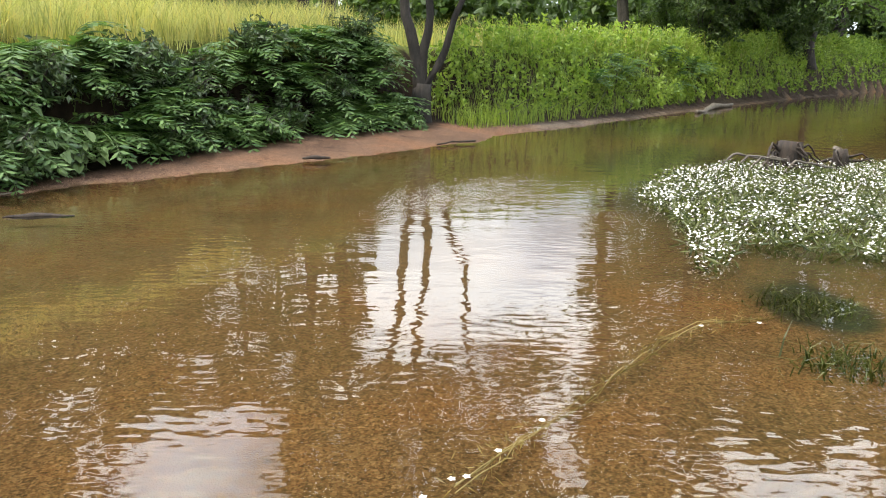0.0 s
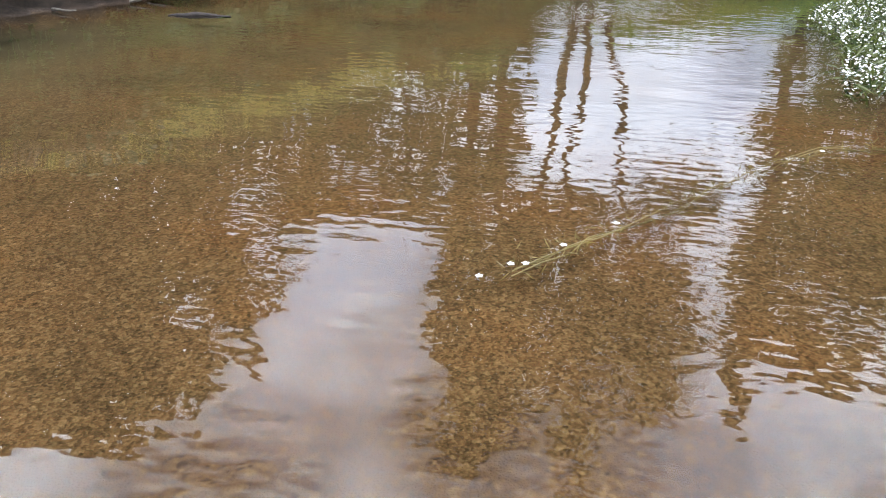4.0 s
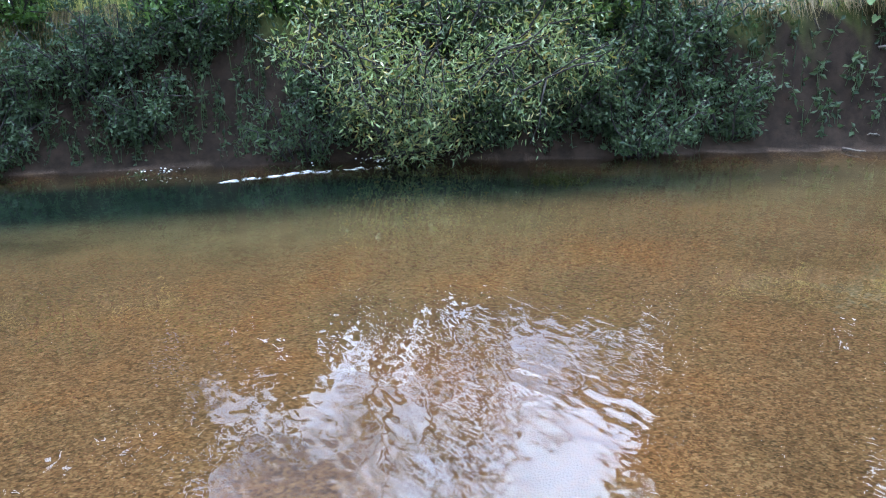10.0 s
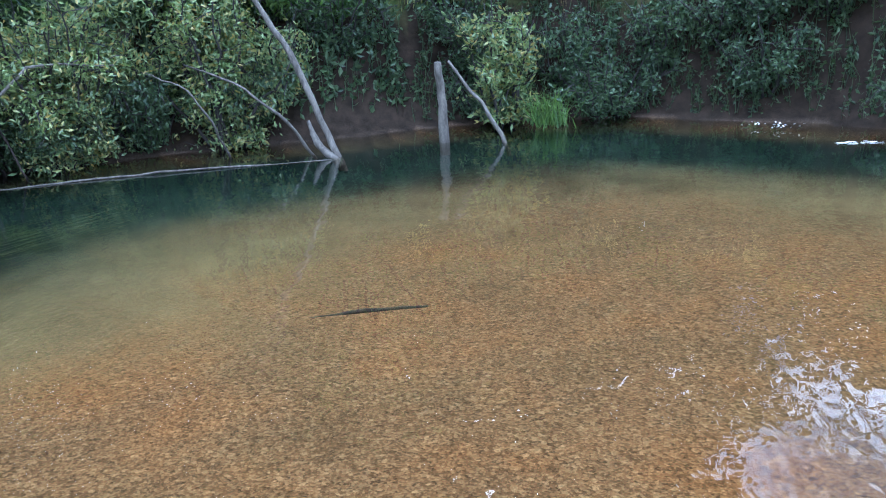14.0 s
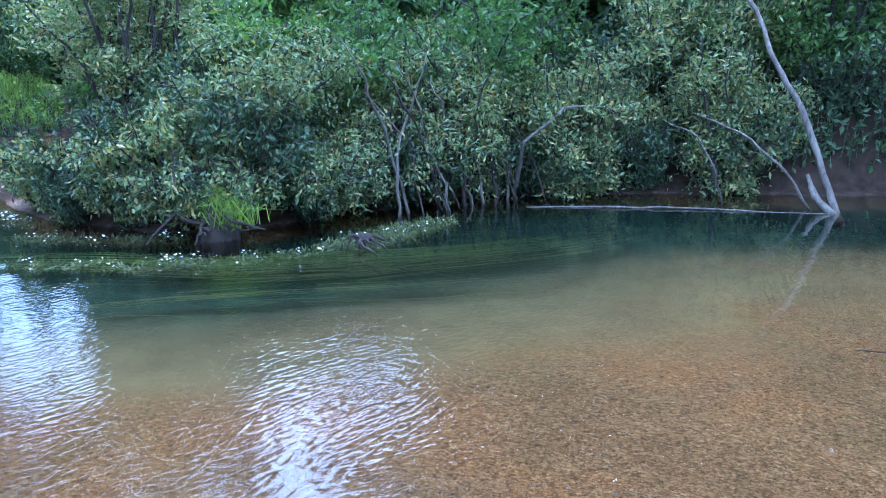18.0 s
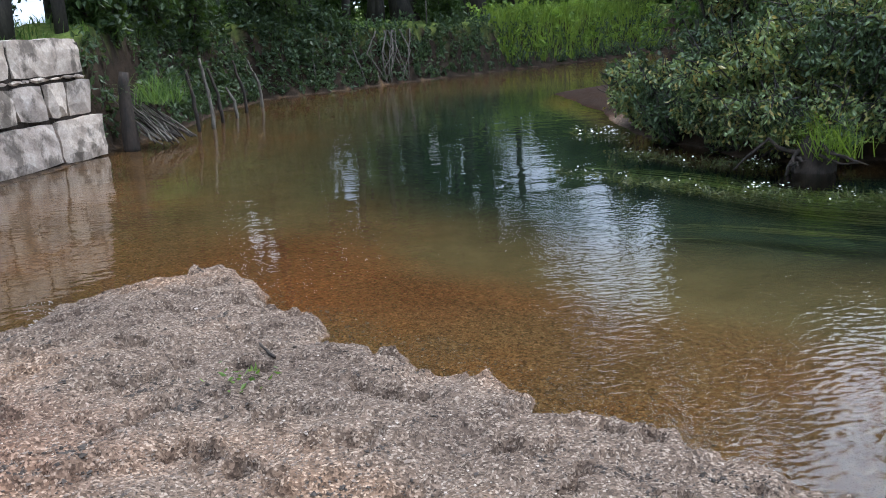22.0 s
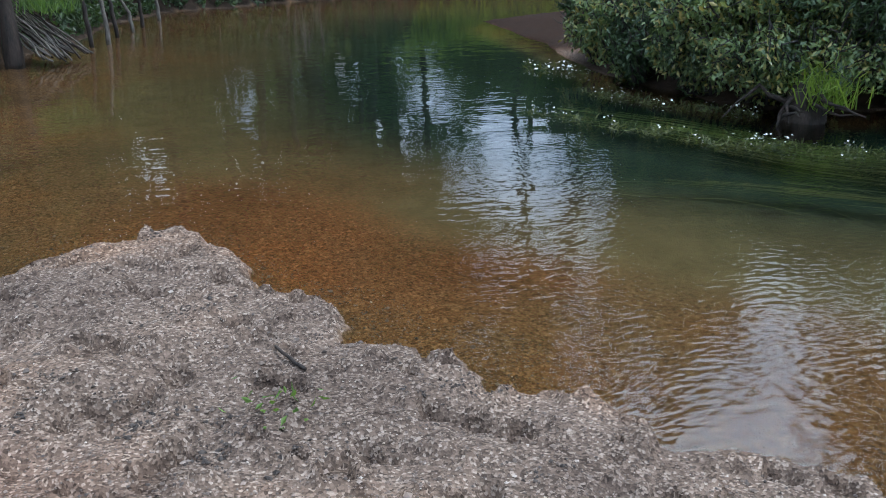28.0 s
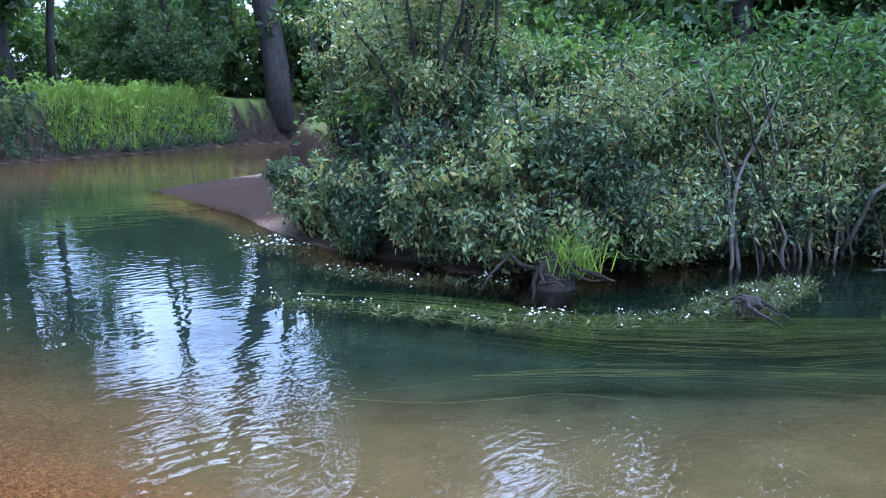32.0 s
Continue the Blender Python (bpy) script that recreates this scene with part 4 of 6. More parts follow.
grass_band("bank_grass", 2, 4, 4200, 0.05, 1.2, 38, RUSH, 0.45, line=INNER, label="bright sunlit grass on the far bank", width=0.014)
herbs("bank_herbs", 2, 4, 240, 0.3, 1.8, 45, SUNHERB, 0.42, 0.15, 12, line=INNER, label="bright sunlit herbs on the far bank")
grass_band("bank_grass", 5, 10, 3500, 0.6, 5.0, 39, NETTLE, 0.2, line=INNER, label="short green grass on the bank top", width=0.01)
herbs("bank_herbs", 4, 8, 260, 0.1, 1.0, 40, SHADED_LEAF, 0.28, 0.13, 12, line=INNER, label="green plants on the far bank")
herbs("bank_herbs", 2, 10, 1000, -0.02, 0.6, 43, SHADED_LEAF, 0.35, 0.1, 11, line=INNER, label="dark plants hanging down the far bank", above=0.02)

# ---------------------------------------------------------------- ferns
FRONDS = [fern_frond(60 + i, ln, FERN) for i, ln in enumerate((0.75, 0.9, 1.0, 0.65))]


def fern(x, y, z, size, turn, seed):
    rng = random.Random(seed)
    f = thing("fern", "large green bracken fern hanging over the bank", "fern", (x, y, z), "ferns on the bank")
    for k in range(8):
        fr = part("frond", FRONDS[(k + seed) % 4], FERN, f)
        fr.matrix_local = pose(0, 0, 0.0, 0, rng.uniform(-40, -5), turn + rng.uniform(-85, 85))
    f.scale = (size, size, size)
    return f


rngf = np.random.default_rng(70)
spots, nrms = along(7, 13, 120, 1.0, 2.6, rngf)
for q, (p, m) in enumerate(zip(spots, nrms)):
    d0, v0 = shore_at(p[:1], p[1:2])
    need = float(v0[0, 1]) - 0.05
    u = rngf.uniform(-0.05, 0.85) * float(v0[0, 2]) + need
    b = p[:2] + m * (u - float(d0[0]))
    fern(b[0], b[1], lay(b[0], b[1]) - 0.02, rngf.uniform(0.8, 1.25), math.degrees(math.atan2(-m[1], -m[0])), q)
spots, nrms = along(4, 6, 10, 0.9, 1.6, rngf)
for q, (p, m) in enumerate(zip(spots, nrms)):
    fern(p[0], p[1], p[2], rngf.uniform(0.8, 1.2), math.degrees(math.atan2(-m[1], -m[0])), 200 + q)

# large heart-shaped leaves of butterbur by the bare bank
def big_leaf_plant(x, y, z, turn, seed, n=15, size=0.15):
    rng = np.random.default_rng(seed)
    t = thing("butterbur", "broad dark green butterbur leaves on the bank", "plant", (x, y, z), "broad-leaved plants on the bank")
    for k in range(n):
        a = radians(turn) + rng.uniform(-1.3, 1.3)
        r, h = rng.uniform(0.12, 0.5), rng.uniform(0.1, 0.55)
        tip = np.array([math.cos(a) * r, math.sin(a) * r, h])
        w = size * rng.uniform(0.6, 1.1)
        s = Soup()
        s.tube(np.stack([[0, 0, -0.05], tip * [0.4, 0.4, 0.7], tip]), (0.008, 0.006, 0.004), 4)
        u = np.array([math.cos(a), math.sin(a), -0.9])
        u /= np.linalg.norm(u)
        sd = np.array([-math.sin(a), math.cos(a), rng.normal() * 0.2])
        nm = np.cross(u, sd)
        o = [(-0.12, 0), (-0.28, 0.3), (-0.05, 0.52), (0.35, 0.48), (0.75, 0.22), (0.95, 0), (0.75, -0.22), (0.35, -0.48), (-0.05, -0.52), (-0.28, -0.3)]
        ring = [tip + u * w * p + sd * w * q + nm * w * (0.12 * abs(q) * 2 - 0.1 * p * p) for p, q in o]
        mid = tip + u * w * 0.25
        vs = np.array(ring + [mid])
        qd = [[10, e, (e + 1) % 10, (e + 2) % 10] for e in range(0, 10, 2)]
        s.add(vs, qd)
        part("leaf", s.mesh("leaf", BROAD), BROAD, t)
    return t


spots, nrms = along(12, 14, 16, 0.6, 1.15, np.random.default_rng(71))
for q, (p, m) in enumerate(zip(spots, nrms)):
    big_leaf_plant(p[0], p[1], p[2], math.degrees(math.atan2(-m[1], -m[0])), 300 + q)

# ---------------------------------------------------------------- bushes
def bush(name, label, x, y, z, seed, h, spread, stems, n_leaf, leaf, mat, group="", aspect=0.45, toward=(0, 0), low=0.12, size=1.0, bark=None, droop=0.2):
    w, c = bush_meshes(seed, h, spread, stems, n_leaf, leaf, aspect, toward, low, droop)
    b = thing(name, label, "bush", (x, y, z), group)
    part("wood", w, bark or BARK, b)
    part("foliage", c, mat, b)
    return b


bush("willow_bush", "grey-green willow bush leaning over the water's edge", -9.35, 4.15, 0.1, 401, 2.5, 2.1, 30, 17000, 0.075, WILLOW, aspect=0.26, toward=(0.7, 0.0))
bush("willow_tree", "young willow with thin upright stems on the water's edge", -9.6, 4.6, 0.6, 404, 6.2, 1.9, 14, 4200, 0.1, WILLOW, aspect=0.28, low=0.3)
bush("willow_bush", "smaller grey-green willow bush on the bank", -8.5, 5.6, 0.5, 402, 1.6, 1.1, 14, 5000, 0.08, WILLOW, aspect=0.28, toward=(0.4, 0.1))
bush("alder_sapling", "pale leafy sapling at the foot of the bank", -10.35, -1.95, 0.1, 403, 1.7, 0.75, 12, 3200, 0.085, WILLOW, aspect=0.4)
THICKET = [  # x, y, height, spread, leaves, leaf length, mat, seed
    (-10.4, -4.3, 3.2, 1.9, 8000, 0.11, 0), (-9.4, -5.6, 2.3, 1.7, 9000, 0.10, 1), (-8.1, -6.5, 2.0, 1.5, 8000, 0.09, 1), (-7.4, -8.0, 1.9, 2.0, 11000, 0.10, 0),
    (-6.4, -8.2, 1.7, 1.6, 11000, 0.09, 1), (-5.3, -9.0, 1.3, 1.7, 11000, 0.10, 0), (-4.4, -8.6, 1.2, 1.3, 10000, 0.085, 1), (-4.6, -10.6, 1.1, 1.6, 11000, 0.10, 0),
    (-3.5, -9.6, 3.5, 1.25, 15000, 0.08, 1), (-3.85, -8.4, 1.25, 1.0, 8000, 0.08, 1), (-4.9, -8.1, 1.25, 1.1, 8000, 0.085, 1), (-6.6, -7.5, 2.2, 1.3, 8000, 0.09, 1), (-7.8, -6.6, 2.2, 1.2, 7000, 0.09, 1), (-9.0, -5.1, 2.3, 1.2, 7000, 0.09, 1), (-4.1, -12.0, 3.9, 0.7, 9000, 0.085, 1), (-4.1, -10.7, 2.8, 1.0, 11000, 0.085, 1), (-5.9, -11.4, 1.3, 2.2, 9000, 0.12, 0), (-8.6, -9.6, 1.7, 2.0, 8000, 0.12, 0), (-11.5, -6.2, 3.8, 2.2, 8000, 0.12, 0),
]
for q, (x, y, h, sp, nl, lf, which) in enumerate(THICKET):
    bush("alder_bush" if which == 0 else "willow_bush", "dense dark green alder bush on the bank" if which == 0 else "grey-green willow bush hanging towards the water",
         x, y, max(lay(x, y) - 0.1, 0.02), 410 + q, h, sp, 22, int(nl * (1 if which == 0 else 1.35)), lf * (0.95 if which == 0 else 0.8), LEAF if which == 0 else WILLOW, "bushes of the thicket", 0.5 if which == 0 else 0.4, low=0.06)
# bushes that close the views under the tall trees
LOWB = [bush_meshes(450 + i, 4.0, 2.4, 12, 4600, 0.24, 0.5) for i in range(3)] + [bush_meshes(455, 4.0, 2.4, 7, 1500, 0.42, 0.6)]
for w_, c_ in LOWB:
    w_.materials.append(BARK), c_.materials.append(LEAF_FAR)


def low_bush(x, y, k, size):
    b = thing("bush", "dark leafy bush under the trees", "bush", (x, y, lay(x, y) - 0.05), "bushes under the trees")
    part("wood", LOWB[k][0], BARK, b)
    part("foliage", LOWB[k][1], LEAF_FAR, b)
    b.scale = (size, size, size)
    b.rotation_euler = (0, 0, (x * 3.1 + y) % 6.28)


for yaw, dist, k, size in [
    (70, 16.5, 0, 0.7), (78, 15, 1, 1.1), (86, 15.5, 2, 1.2), (94, 15, 0, 1.1), (101, 14.5, 1, 1.2), (108, 15, 2, 1.1), (116, 15, 0, 1.2), (124, 15, 1, 1.2),
    (128, 17, 1, 0.85), (134, 18, 2, 0.85), (140, 18, 0, 0.85), (146, 17, 1, 0.8), (151, 19, 2, 0.85), (131, 22, 2, 0.9), (137, 24, 0, 0.9), (-15.5, 31, 0, 0.75), (-18.5, 39.5, 1, 0.9), (-13.5, 34, 2, 0.7), (-20.5, 37, 2, 0.8), (144, 20, 1, 1.0), (150, 27, 2, 1.2), (154, 33, 0, 1.3), (158, 33, 1, 1.4), (161, 36, 2, 1.4), (165, 32, 0, 0.95), (162, 33, 1, 1.0), (160, 39, 0, 1.5), (163.5, 39, 1, 1.5), (169, 45, 1, 1.4), (173, 42, 2, 1.4), (178, 40, 0, 1.4), (183, 38, 1, 1.4), (188, 34, 2, 1.4), (193, 30, 0, 1.4), (167, 36, 2, 0.7), (176, 35, 1, 0.7), (181, 33, 2, 0.7), (186, 30, 0, 0.7),
    (28, 20, 2, 1.2), (34, 20, 1, 1.3), (40, 20, 0, 1.2), (-18, 40, 1, 1.2), (-22, 44, 2, 1.3), (-26, 49, 0, 1.3), (-38, 22.5, 0, 1.2),
    (-50, 14, 1, 1.1), (-80, 15, 2, 1.2), (-110, 16, 0, 1.2), (-135, 18, 1, 1.2),
]:
    low_bush(*round_about(yaw, dist), k, size)
for yaw in range(-34, 82, 2):
    low_bush(*round_about(yaw + 1.5 * math.sin(yaw), 52 + 3 * math.sin(yaw * 1.7)), 3, 1.35)

# ---------------------------------------------------------------- the three-stemmed alder by the spit
def trio():
    rng = np.random.default_rng(90)
    t = thing("alder_tree", "dark three-stemmed alder at the edge of the spit", "tree", (-1.3, 18.25, lay(-1.3, 18.25)))
    tips = []
    bole = Soup()
    bole.tube([[0, 0, -0.3], [-0.03, 0, 0.1], [0.02, 0.0, 0.5], [0.05, 0, 0.8]], (0.34, 0.28, 0.22, 0.2), 10)
    part("bole", bole.mesh("bole", None, True), ALDERBARK, t)
    for top, kn, r in (((-1.2, 0.3, 12.2), (-0.32, 0, 2.2), 0.15), ((0.6, 0.1, 12.6), (0.2, 0.0, 2.2), 0.12), ((2.6, -0.3, 11.0), (0.72, -0.1, 2.2), 0.09)):
        s = Soup()
        a = wobble((0.03, 0, 0.45), kn, 6, 0.12, rng)
        b = wobble(kn, top, 10, 0.14, rng)
        line = np.vstack([a, b[1:]])
        s.tube(line, np.linspace(r, 0.03, len(line)), 8)
        part("stem", s.mesh("stem", None, True), ALDERBARK, t)
        for k in range(20):
            f = rng.uniform(0.58, 1.0)
            p = line[int(f * (len(line) - 1))]
            an = rng.uniform(0, 6.28)
            ln = rng.uniform(0.9, 2.7)
            tips.append((p, p + np.array([math.cos(an) * ln, math.sin(an) * ln, rng.uniform(-0.2, 1.2)])))
    br, lv, cs = Soup(), Soup(), []
    for p, q in tips:
        br.tube(wobble(p, q, 6, 0.2, rng), np.linspace(0.035, 0.006, 6), 5)
        m = 250
        u = rng.uniform(0.2, 1.1, (m, 1))
        cs.append(p + (q - p) * u + rng.normal(size=(m, 3)) * 0.3)
    part("branchwork", br.mesh("branches", None, True), BARK, t)
    part("crown", lv.leaves(np.vstack(cs), 0.19, rng, 0.6).mesh("crown"), LEAF_FAR, t)


trio()
bush("alder_bush", "dark leafy bush overhanging the river", 13.9, 20.6, 1.4, 95, 3.4, 2.4, 18, 11000, 0.13, LEAF, aspect=0.5, toward=(-1.2, 0.4), low=0.05)
bush("alder_bush", "dark leafy bush overhanging the river", 11.6, 18.5, 1.3, 96, 4.0, 2.6, 20, 10000, 0.13, LEAF, aspect=0.5, toward=(-1.9, 0.4), low=0.05)

for q, (x, y, h, sp) in enumerate([(-2.4, -25.6, 1.6, 1.0), (2.2, -20.8, 2.6, 1.6), (-8.2, -28.4, 2.6, 1.6), (3.9, -18.0, 3.0, 1.6), (4.4, -16.0, 3.0, 1.5), (-8.5, -27.5, 3.4, 2.0), (4.5, -14.3, 2.4, 1.0), (8.3, -19.8, 4.4, 2.4), (10.4, -18.5, 4.0, 2.4)]):
    bush("alder_bush", "dark green leafy bush on the far bank", x, y, lay(x, y) - 0.1, 480 + q, h, sp, 14, 5500, 0.14, LEAF_FAR, "bushes on the far bank", 0.5, low=0.05)
for q, (i, off) in enumerate([(16, 0.7), (18, 0.9), (19, 0.8), (20, 0.9), (21, 0.8), (22, 0.9), (23, 0.8), (24, 0.9)]):
    sp_, nr_ = along(i, i + 1, 1, off, off + 0.1, np.random.default_rng(490 + q))
    bush("bramble", "dark leafy bramble hanging down the bank", sp_[0, 0], sp_[0, 1], sp_[0, 2], 495 + q, 0.9, 0.75, 12, 2200, 0.08, LEAF if q % 2 else NETTLE, "brambles on the bank", 0.5, tuple(-nr_[0] * 0.3), droop=0.6)

# foliage that hangs down to the water below the thicket, and fills the fern bank
for q in range(23):
    i = 24 + q // 3
    sp_, nr_ = along(min(i, 32), min(i, 32) + 1, 1, 0.15, 0.55, np.random.default_rng(1490 + q))
    bush("low_willow", "grey-green willow branches hanging to the water" if q % 2 else "dark ivy and bramble hanging to the water", sp_[0, 0], sp_[0, 1], max(sp_[0, 2], 0.1), 1500 + q, 1.1, 0.85 if i < 30 else 0.5, 12, 3200, 0.07, WILLOW if q % 2 else SHADED_LEAF, "branches hanging over the water", 0.45, tuple(-nr_[0] * 0.3), low=0.0, droop=0.7)
for q in range(10):
    i = 8 + q // 2
    sp_, nr_ = along(i, i + 1, 1, 0.3, 0.5, np.random.default_rng(1540 + q))
    d_, v_0 = shore_at(sp_[:, 0], sp_[:, 1])
    sp_ = sp_[0, :2] + nr_[0] * (float(v_0[0, 1]) + (0.05 if q % 2 else 0.45) - float(d_[0]))
    bush("bramble", "dark leafy bramble between the ferns", sp_[0], sp_[1], lay(sp_[0], sp_[1]) - 0.05, 1560 + q, 0.9, 0.8, 10, 1900, 0.1, SHADED_LEAF, "brambles between the ferns", 0.5, tuple(-nr_[0] * 0.15), low=0.0, droop=0.4)
for q in range(14):
    i = 27 + q // 3
    sp_, nr_ = along(i, i + 1, 1, 0.0, 0.2, np.random.default_rng(1600 + q))
    bush("low_willow", "grey-green willow branches trailing on the water" if q % 3 else "dark ivy trailing on the water", sp_[0, 0], sp_[0, 1], 0.22, 1620 + q, 0.75, 0.7 if i < 30 else 0.45, 14, 2600, 0.065, WILLOW if q % 3 else SHADED_LEAF, "branches hanging over the water", 0.45, tuple(-nr_[0] * 0.2), low=0.0, droop=0.8)
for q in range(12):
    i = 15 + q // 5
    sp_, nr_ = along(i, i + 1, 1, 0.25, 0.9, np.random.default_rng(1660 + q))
    bush("bramble", "dark leafy bush covering the cut bank", sp_[0, 0], sp_[0, 1], max(sp_[0, 2] - 0.1, 0.05), 1680 + q, 1.0, 0.8, 12, 2400, 0.07, SHADED_LEAF, "brambles on the bank", 0.45, tuple(-nr_[0] * 0.2), low=0.0, droop=0.5)
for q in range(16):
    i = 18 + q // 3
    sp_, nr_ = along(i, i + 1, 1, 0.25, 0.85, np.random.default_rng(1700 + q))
    bush("bramble", "dark leafy bush covering the shaded bank", sp_[0, 0], sp_[0, 1], max(sp_[0, 2] - 0.15, 0.05), 1720 + q, 1.0, 0.85, 12, 2600, 0.065, SHADED_LEAF, "brambles on the bank", 0.45, tuple(-nr_[0] * 0.2), low=0.0, droop=0.5)

# ---------------------------------------------------------------- the stone wall
def block(u0, u1, v0, v1, deep, rng):
    """A roughly dressed stone with chipped edges, in wall terms: u along, v up, w out of the face."""
    nu, nv = max(3, int((u1 - u0) / 0.13)), max(3, int((v1 - v0) / 0.11))
    skew = rng.normal(0, 0.012, 4)
    tilt = rng.normal(0, 0.012, 2)
    us, vs = np.linspace(0, 1, nu + 1), np.linspace(0, 1, nv + 1)
    bm = bmesh.new()
    rows = []
    for b in vs:
        row = []
        for a in us:
            rim = (a in (0.0, 1.0)) + (b in (0.0, 1.0))
            u = u0 + (u1 - u0) * a + skew[0] * (b - 0.5) * 2 * (a < 0.5) + skew[1] * (b - 0.5) * 2 * (a >= 0.5) + rng.normal() * (0.007 if rim else 0.012)
            v = v0 + (v1 - v0) * b + skew[2] * (a - 0.5) * (b > 0.5) + skew[3] * (a - 0.5) * (b <= 0.5) + rng.normal() * (0.005 if rim else 0.01)
            if rim == 2:
                u += (0.5 - a) * rng.uniform(0.01, 0.05)
                v += (0.5 - b) * rng.uniform(0.01, 0.04)
            w = deep + tilt[0] * (a - 0.5) + tilt[1] * (b - 0.5) + rng.normal() * 0.006 - (0.012 + abs(rng.normal()) * 0.01 if rim else 0)
            row.append(bm.verts.new((u, v, w)))
        rows.append(row)
    for k in range(nv):
        for q in range(nu):
            bm.faces.new((rows[k][q], rows[k][q + 1], rows[k + 1][q + 1], rows[k + 1][q]))
    edge = rows[0] + [r[-1] for r in rows[1:]] + rows[-1][-2::-1] + [r[0] for r in rows[-2:0:-1]]
    back = [bm.verts.new((p.co.x, p.co.y, -0.35)) for p in edge]
    for k in range(len(edge)):
        q = (k + 1) % len(edge)
        bm.faces.new((edge[q], edge[k], back[k], back[q]))
    return bm


def stone_wall():
    rng = np.random.default_rng(500)
    a, b = np.array([4.1, -12.45]), np.array([7.75, -4.4])
    along_v = (b - a) / np.linalg.norm(b - a)
    out = np.array([-along_v[1], along_v[0]])
    length = float(np.linalg.norm(b - a))
    wall = thing("stone_wall", "old wall of large weathered granite blocks by the river", "wall", (a[0], a[1], 0), kind="structure")
    m = Matrix(((along_v[0], 0, out[0], 0), (along_v[1], 0, out[1], 0), (0, 1, 0, 0), (0, 0, 0, 1)))
    core = bmesh.new()
    bmesh.ops.create_cube(core, size=1.0)
    for v in core.verts:
        v.co = Vector(((v.co.x + 0.5) * length + 0.3, (-0.5 if v.co.z < 0 else 1.5), (-1.2 if v.co.y < 0 else -0.12)))
    part("backing", core, DARKWOOD, wall).matrix_local = m
    # foot and head of each course, the usual widths, and the widths of the first stones at the end
    courses = [(-0.4, -0.02, 1.1, 1.6, []), (0.0, 0.56, 0.5, 1.2, [0.85, 1.2, 0.5, 0.4]), (0.58, 1.03, 0.45, 0.75, [0.5, 0.36, 0.52, 0.46, 0.55]),
               (1.11, 1.56, 0.7, 1.3, [1.25, 0.7])]
    for c, (v0, v1, w0, w1, first) in enumerate(courses):
        u = 0.06 * c + 0.08
        widths = list(first)
        while u < length:
            w = widths.pop(0) if widths else rng.uniform(w0, w1)
            sag = 0.02 * math.sin(u * 1.3)
            gap = rng.uniform(0.015, 0.07)
            deep = rng.uniform(-0.03, 0.03) - 0.02 * c
            cuts = [v0, v1]
            if c == 2 and u > 2.6 and rng.uniform() < 0.5:
                mid = v0 + (v1 - v0) * rng.uniform(0.4, 0.6)
                cuts = [v0, mid, v1]
            for p0, p1 in zip(cuts[:-1], cuts[1:]):
                part("block", block(u + gap, u + w, p0 + sag + 0.008, p1 + sag - rng.uniform(0, 0.03), deep, rng), STONE, wall).matrix_local = m
            u += w
        if c == 2:
            u = 0.3
            while u < length:
                w = rng.uniform(0.1, 0.38)
                part("packing_stone", block(u + 0.01, u + w, 1.04 + rng.uniform(0, 0.01) + 0.02 * math.sin(u * 1.3), 1.10 - rng.uniform(0, 0.02) + 0.02 * math.sin(u * 1.3), -0.05 - rng.uniform(0, 0.05), rng), STONE, wall).matrix_local = m
                u += w
    return a, along_v, out


WA, WU, WO = stone_wall()


def on_wall(u, w=0.0):
    p = WA + WU * u + WO * w
    return float(p[0]), float(p[1])


def grass_tuft(x, y, z, h, n, seed, label, mat=None, hang=0.3, wide=0.18, wind=(0, 0)):
    rng = np.random.default_rng(seed)
    s = Soup()
    base = np.column_stack([rng.normal(0, wide * 0.45, n), rng.normal(0, wide * 0.45, n), rng.uniform(-0.05, 0.02, n)])
    s.blades(base, h, rng, 0.006, hang, wind)
    return solo("grass_tuft", s.mesh("grass_tuft", mat or RUSH), mat or RUSH, label, "grass", at=(x, y, z))


x_, y_ = on_wall(4.6, 0.06)
grass_tuft(x_, y_, 1.0, 0.6, 160, 510, "long green grass tuft hanging from the wall", NETTLE, hang=1.1, wide=0.3, wind=(-0.5, 0.2))
x_, y_ = on_wall(4.1, 0.08)
grass_tuft(x_, y_, 0.62, 0.4, 120, 511, "long green grass tuft hanging from the wall", NETTLE, hang=1.1, wide=0.2, wind=(-0.4, 0.2))
x_, y_ = on_wall(-0.9, 0.1)
grass_tuft(x_, y_, 0.6, 0.4, 220, 512, "green grass beside the end of the wall", NETTLE, hang=0.8, wide=0.45)


# ---------------------------------------------------------------- wood in and by the water
def pole(name, label, pts, radii, mat, group="", category="wood", sides=8, seed=0, crook=0.1):
    rng = np.random.default_rng(seed)
    line = [np.array(pts[0], float)]
    for p, q in zip(pts[:-1], pts[1:]):
        line.extend(wobble(p, q, 6, crook, rng)[1:])
    line = np.array(line)
    s = Soup().tube(line, np.interp(np.linspace(0, 1, len(line)), np.linspace(0, 1, len(radii)), radii) * rng.uniform(0.9, 1.1, len(line)), sides)
    return solo(name, s.mesh(name, mat, True), mat, label, category, group)


pole("dead_post", "grey dead tree stub standing in the water", [(-9.2, -2.46, -0.7), (-9.15, -2.44, 0.3), (-9.08, -2.45, 0.92)], (0.07, 0.058, 0.04), GREYWOOD, "dead wood in the river", seed=1)
pole("dead_stick", "bare grey stick leaning out of the water", [(-9.05, -1.6, -0.35), (-9.12, -1.75, 0.1), (-9.3, -2.38, 0.92)], (0.024, 0.024, 0.016), GREYWOOD, "dead wood in the river", seed=2)
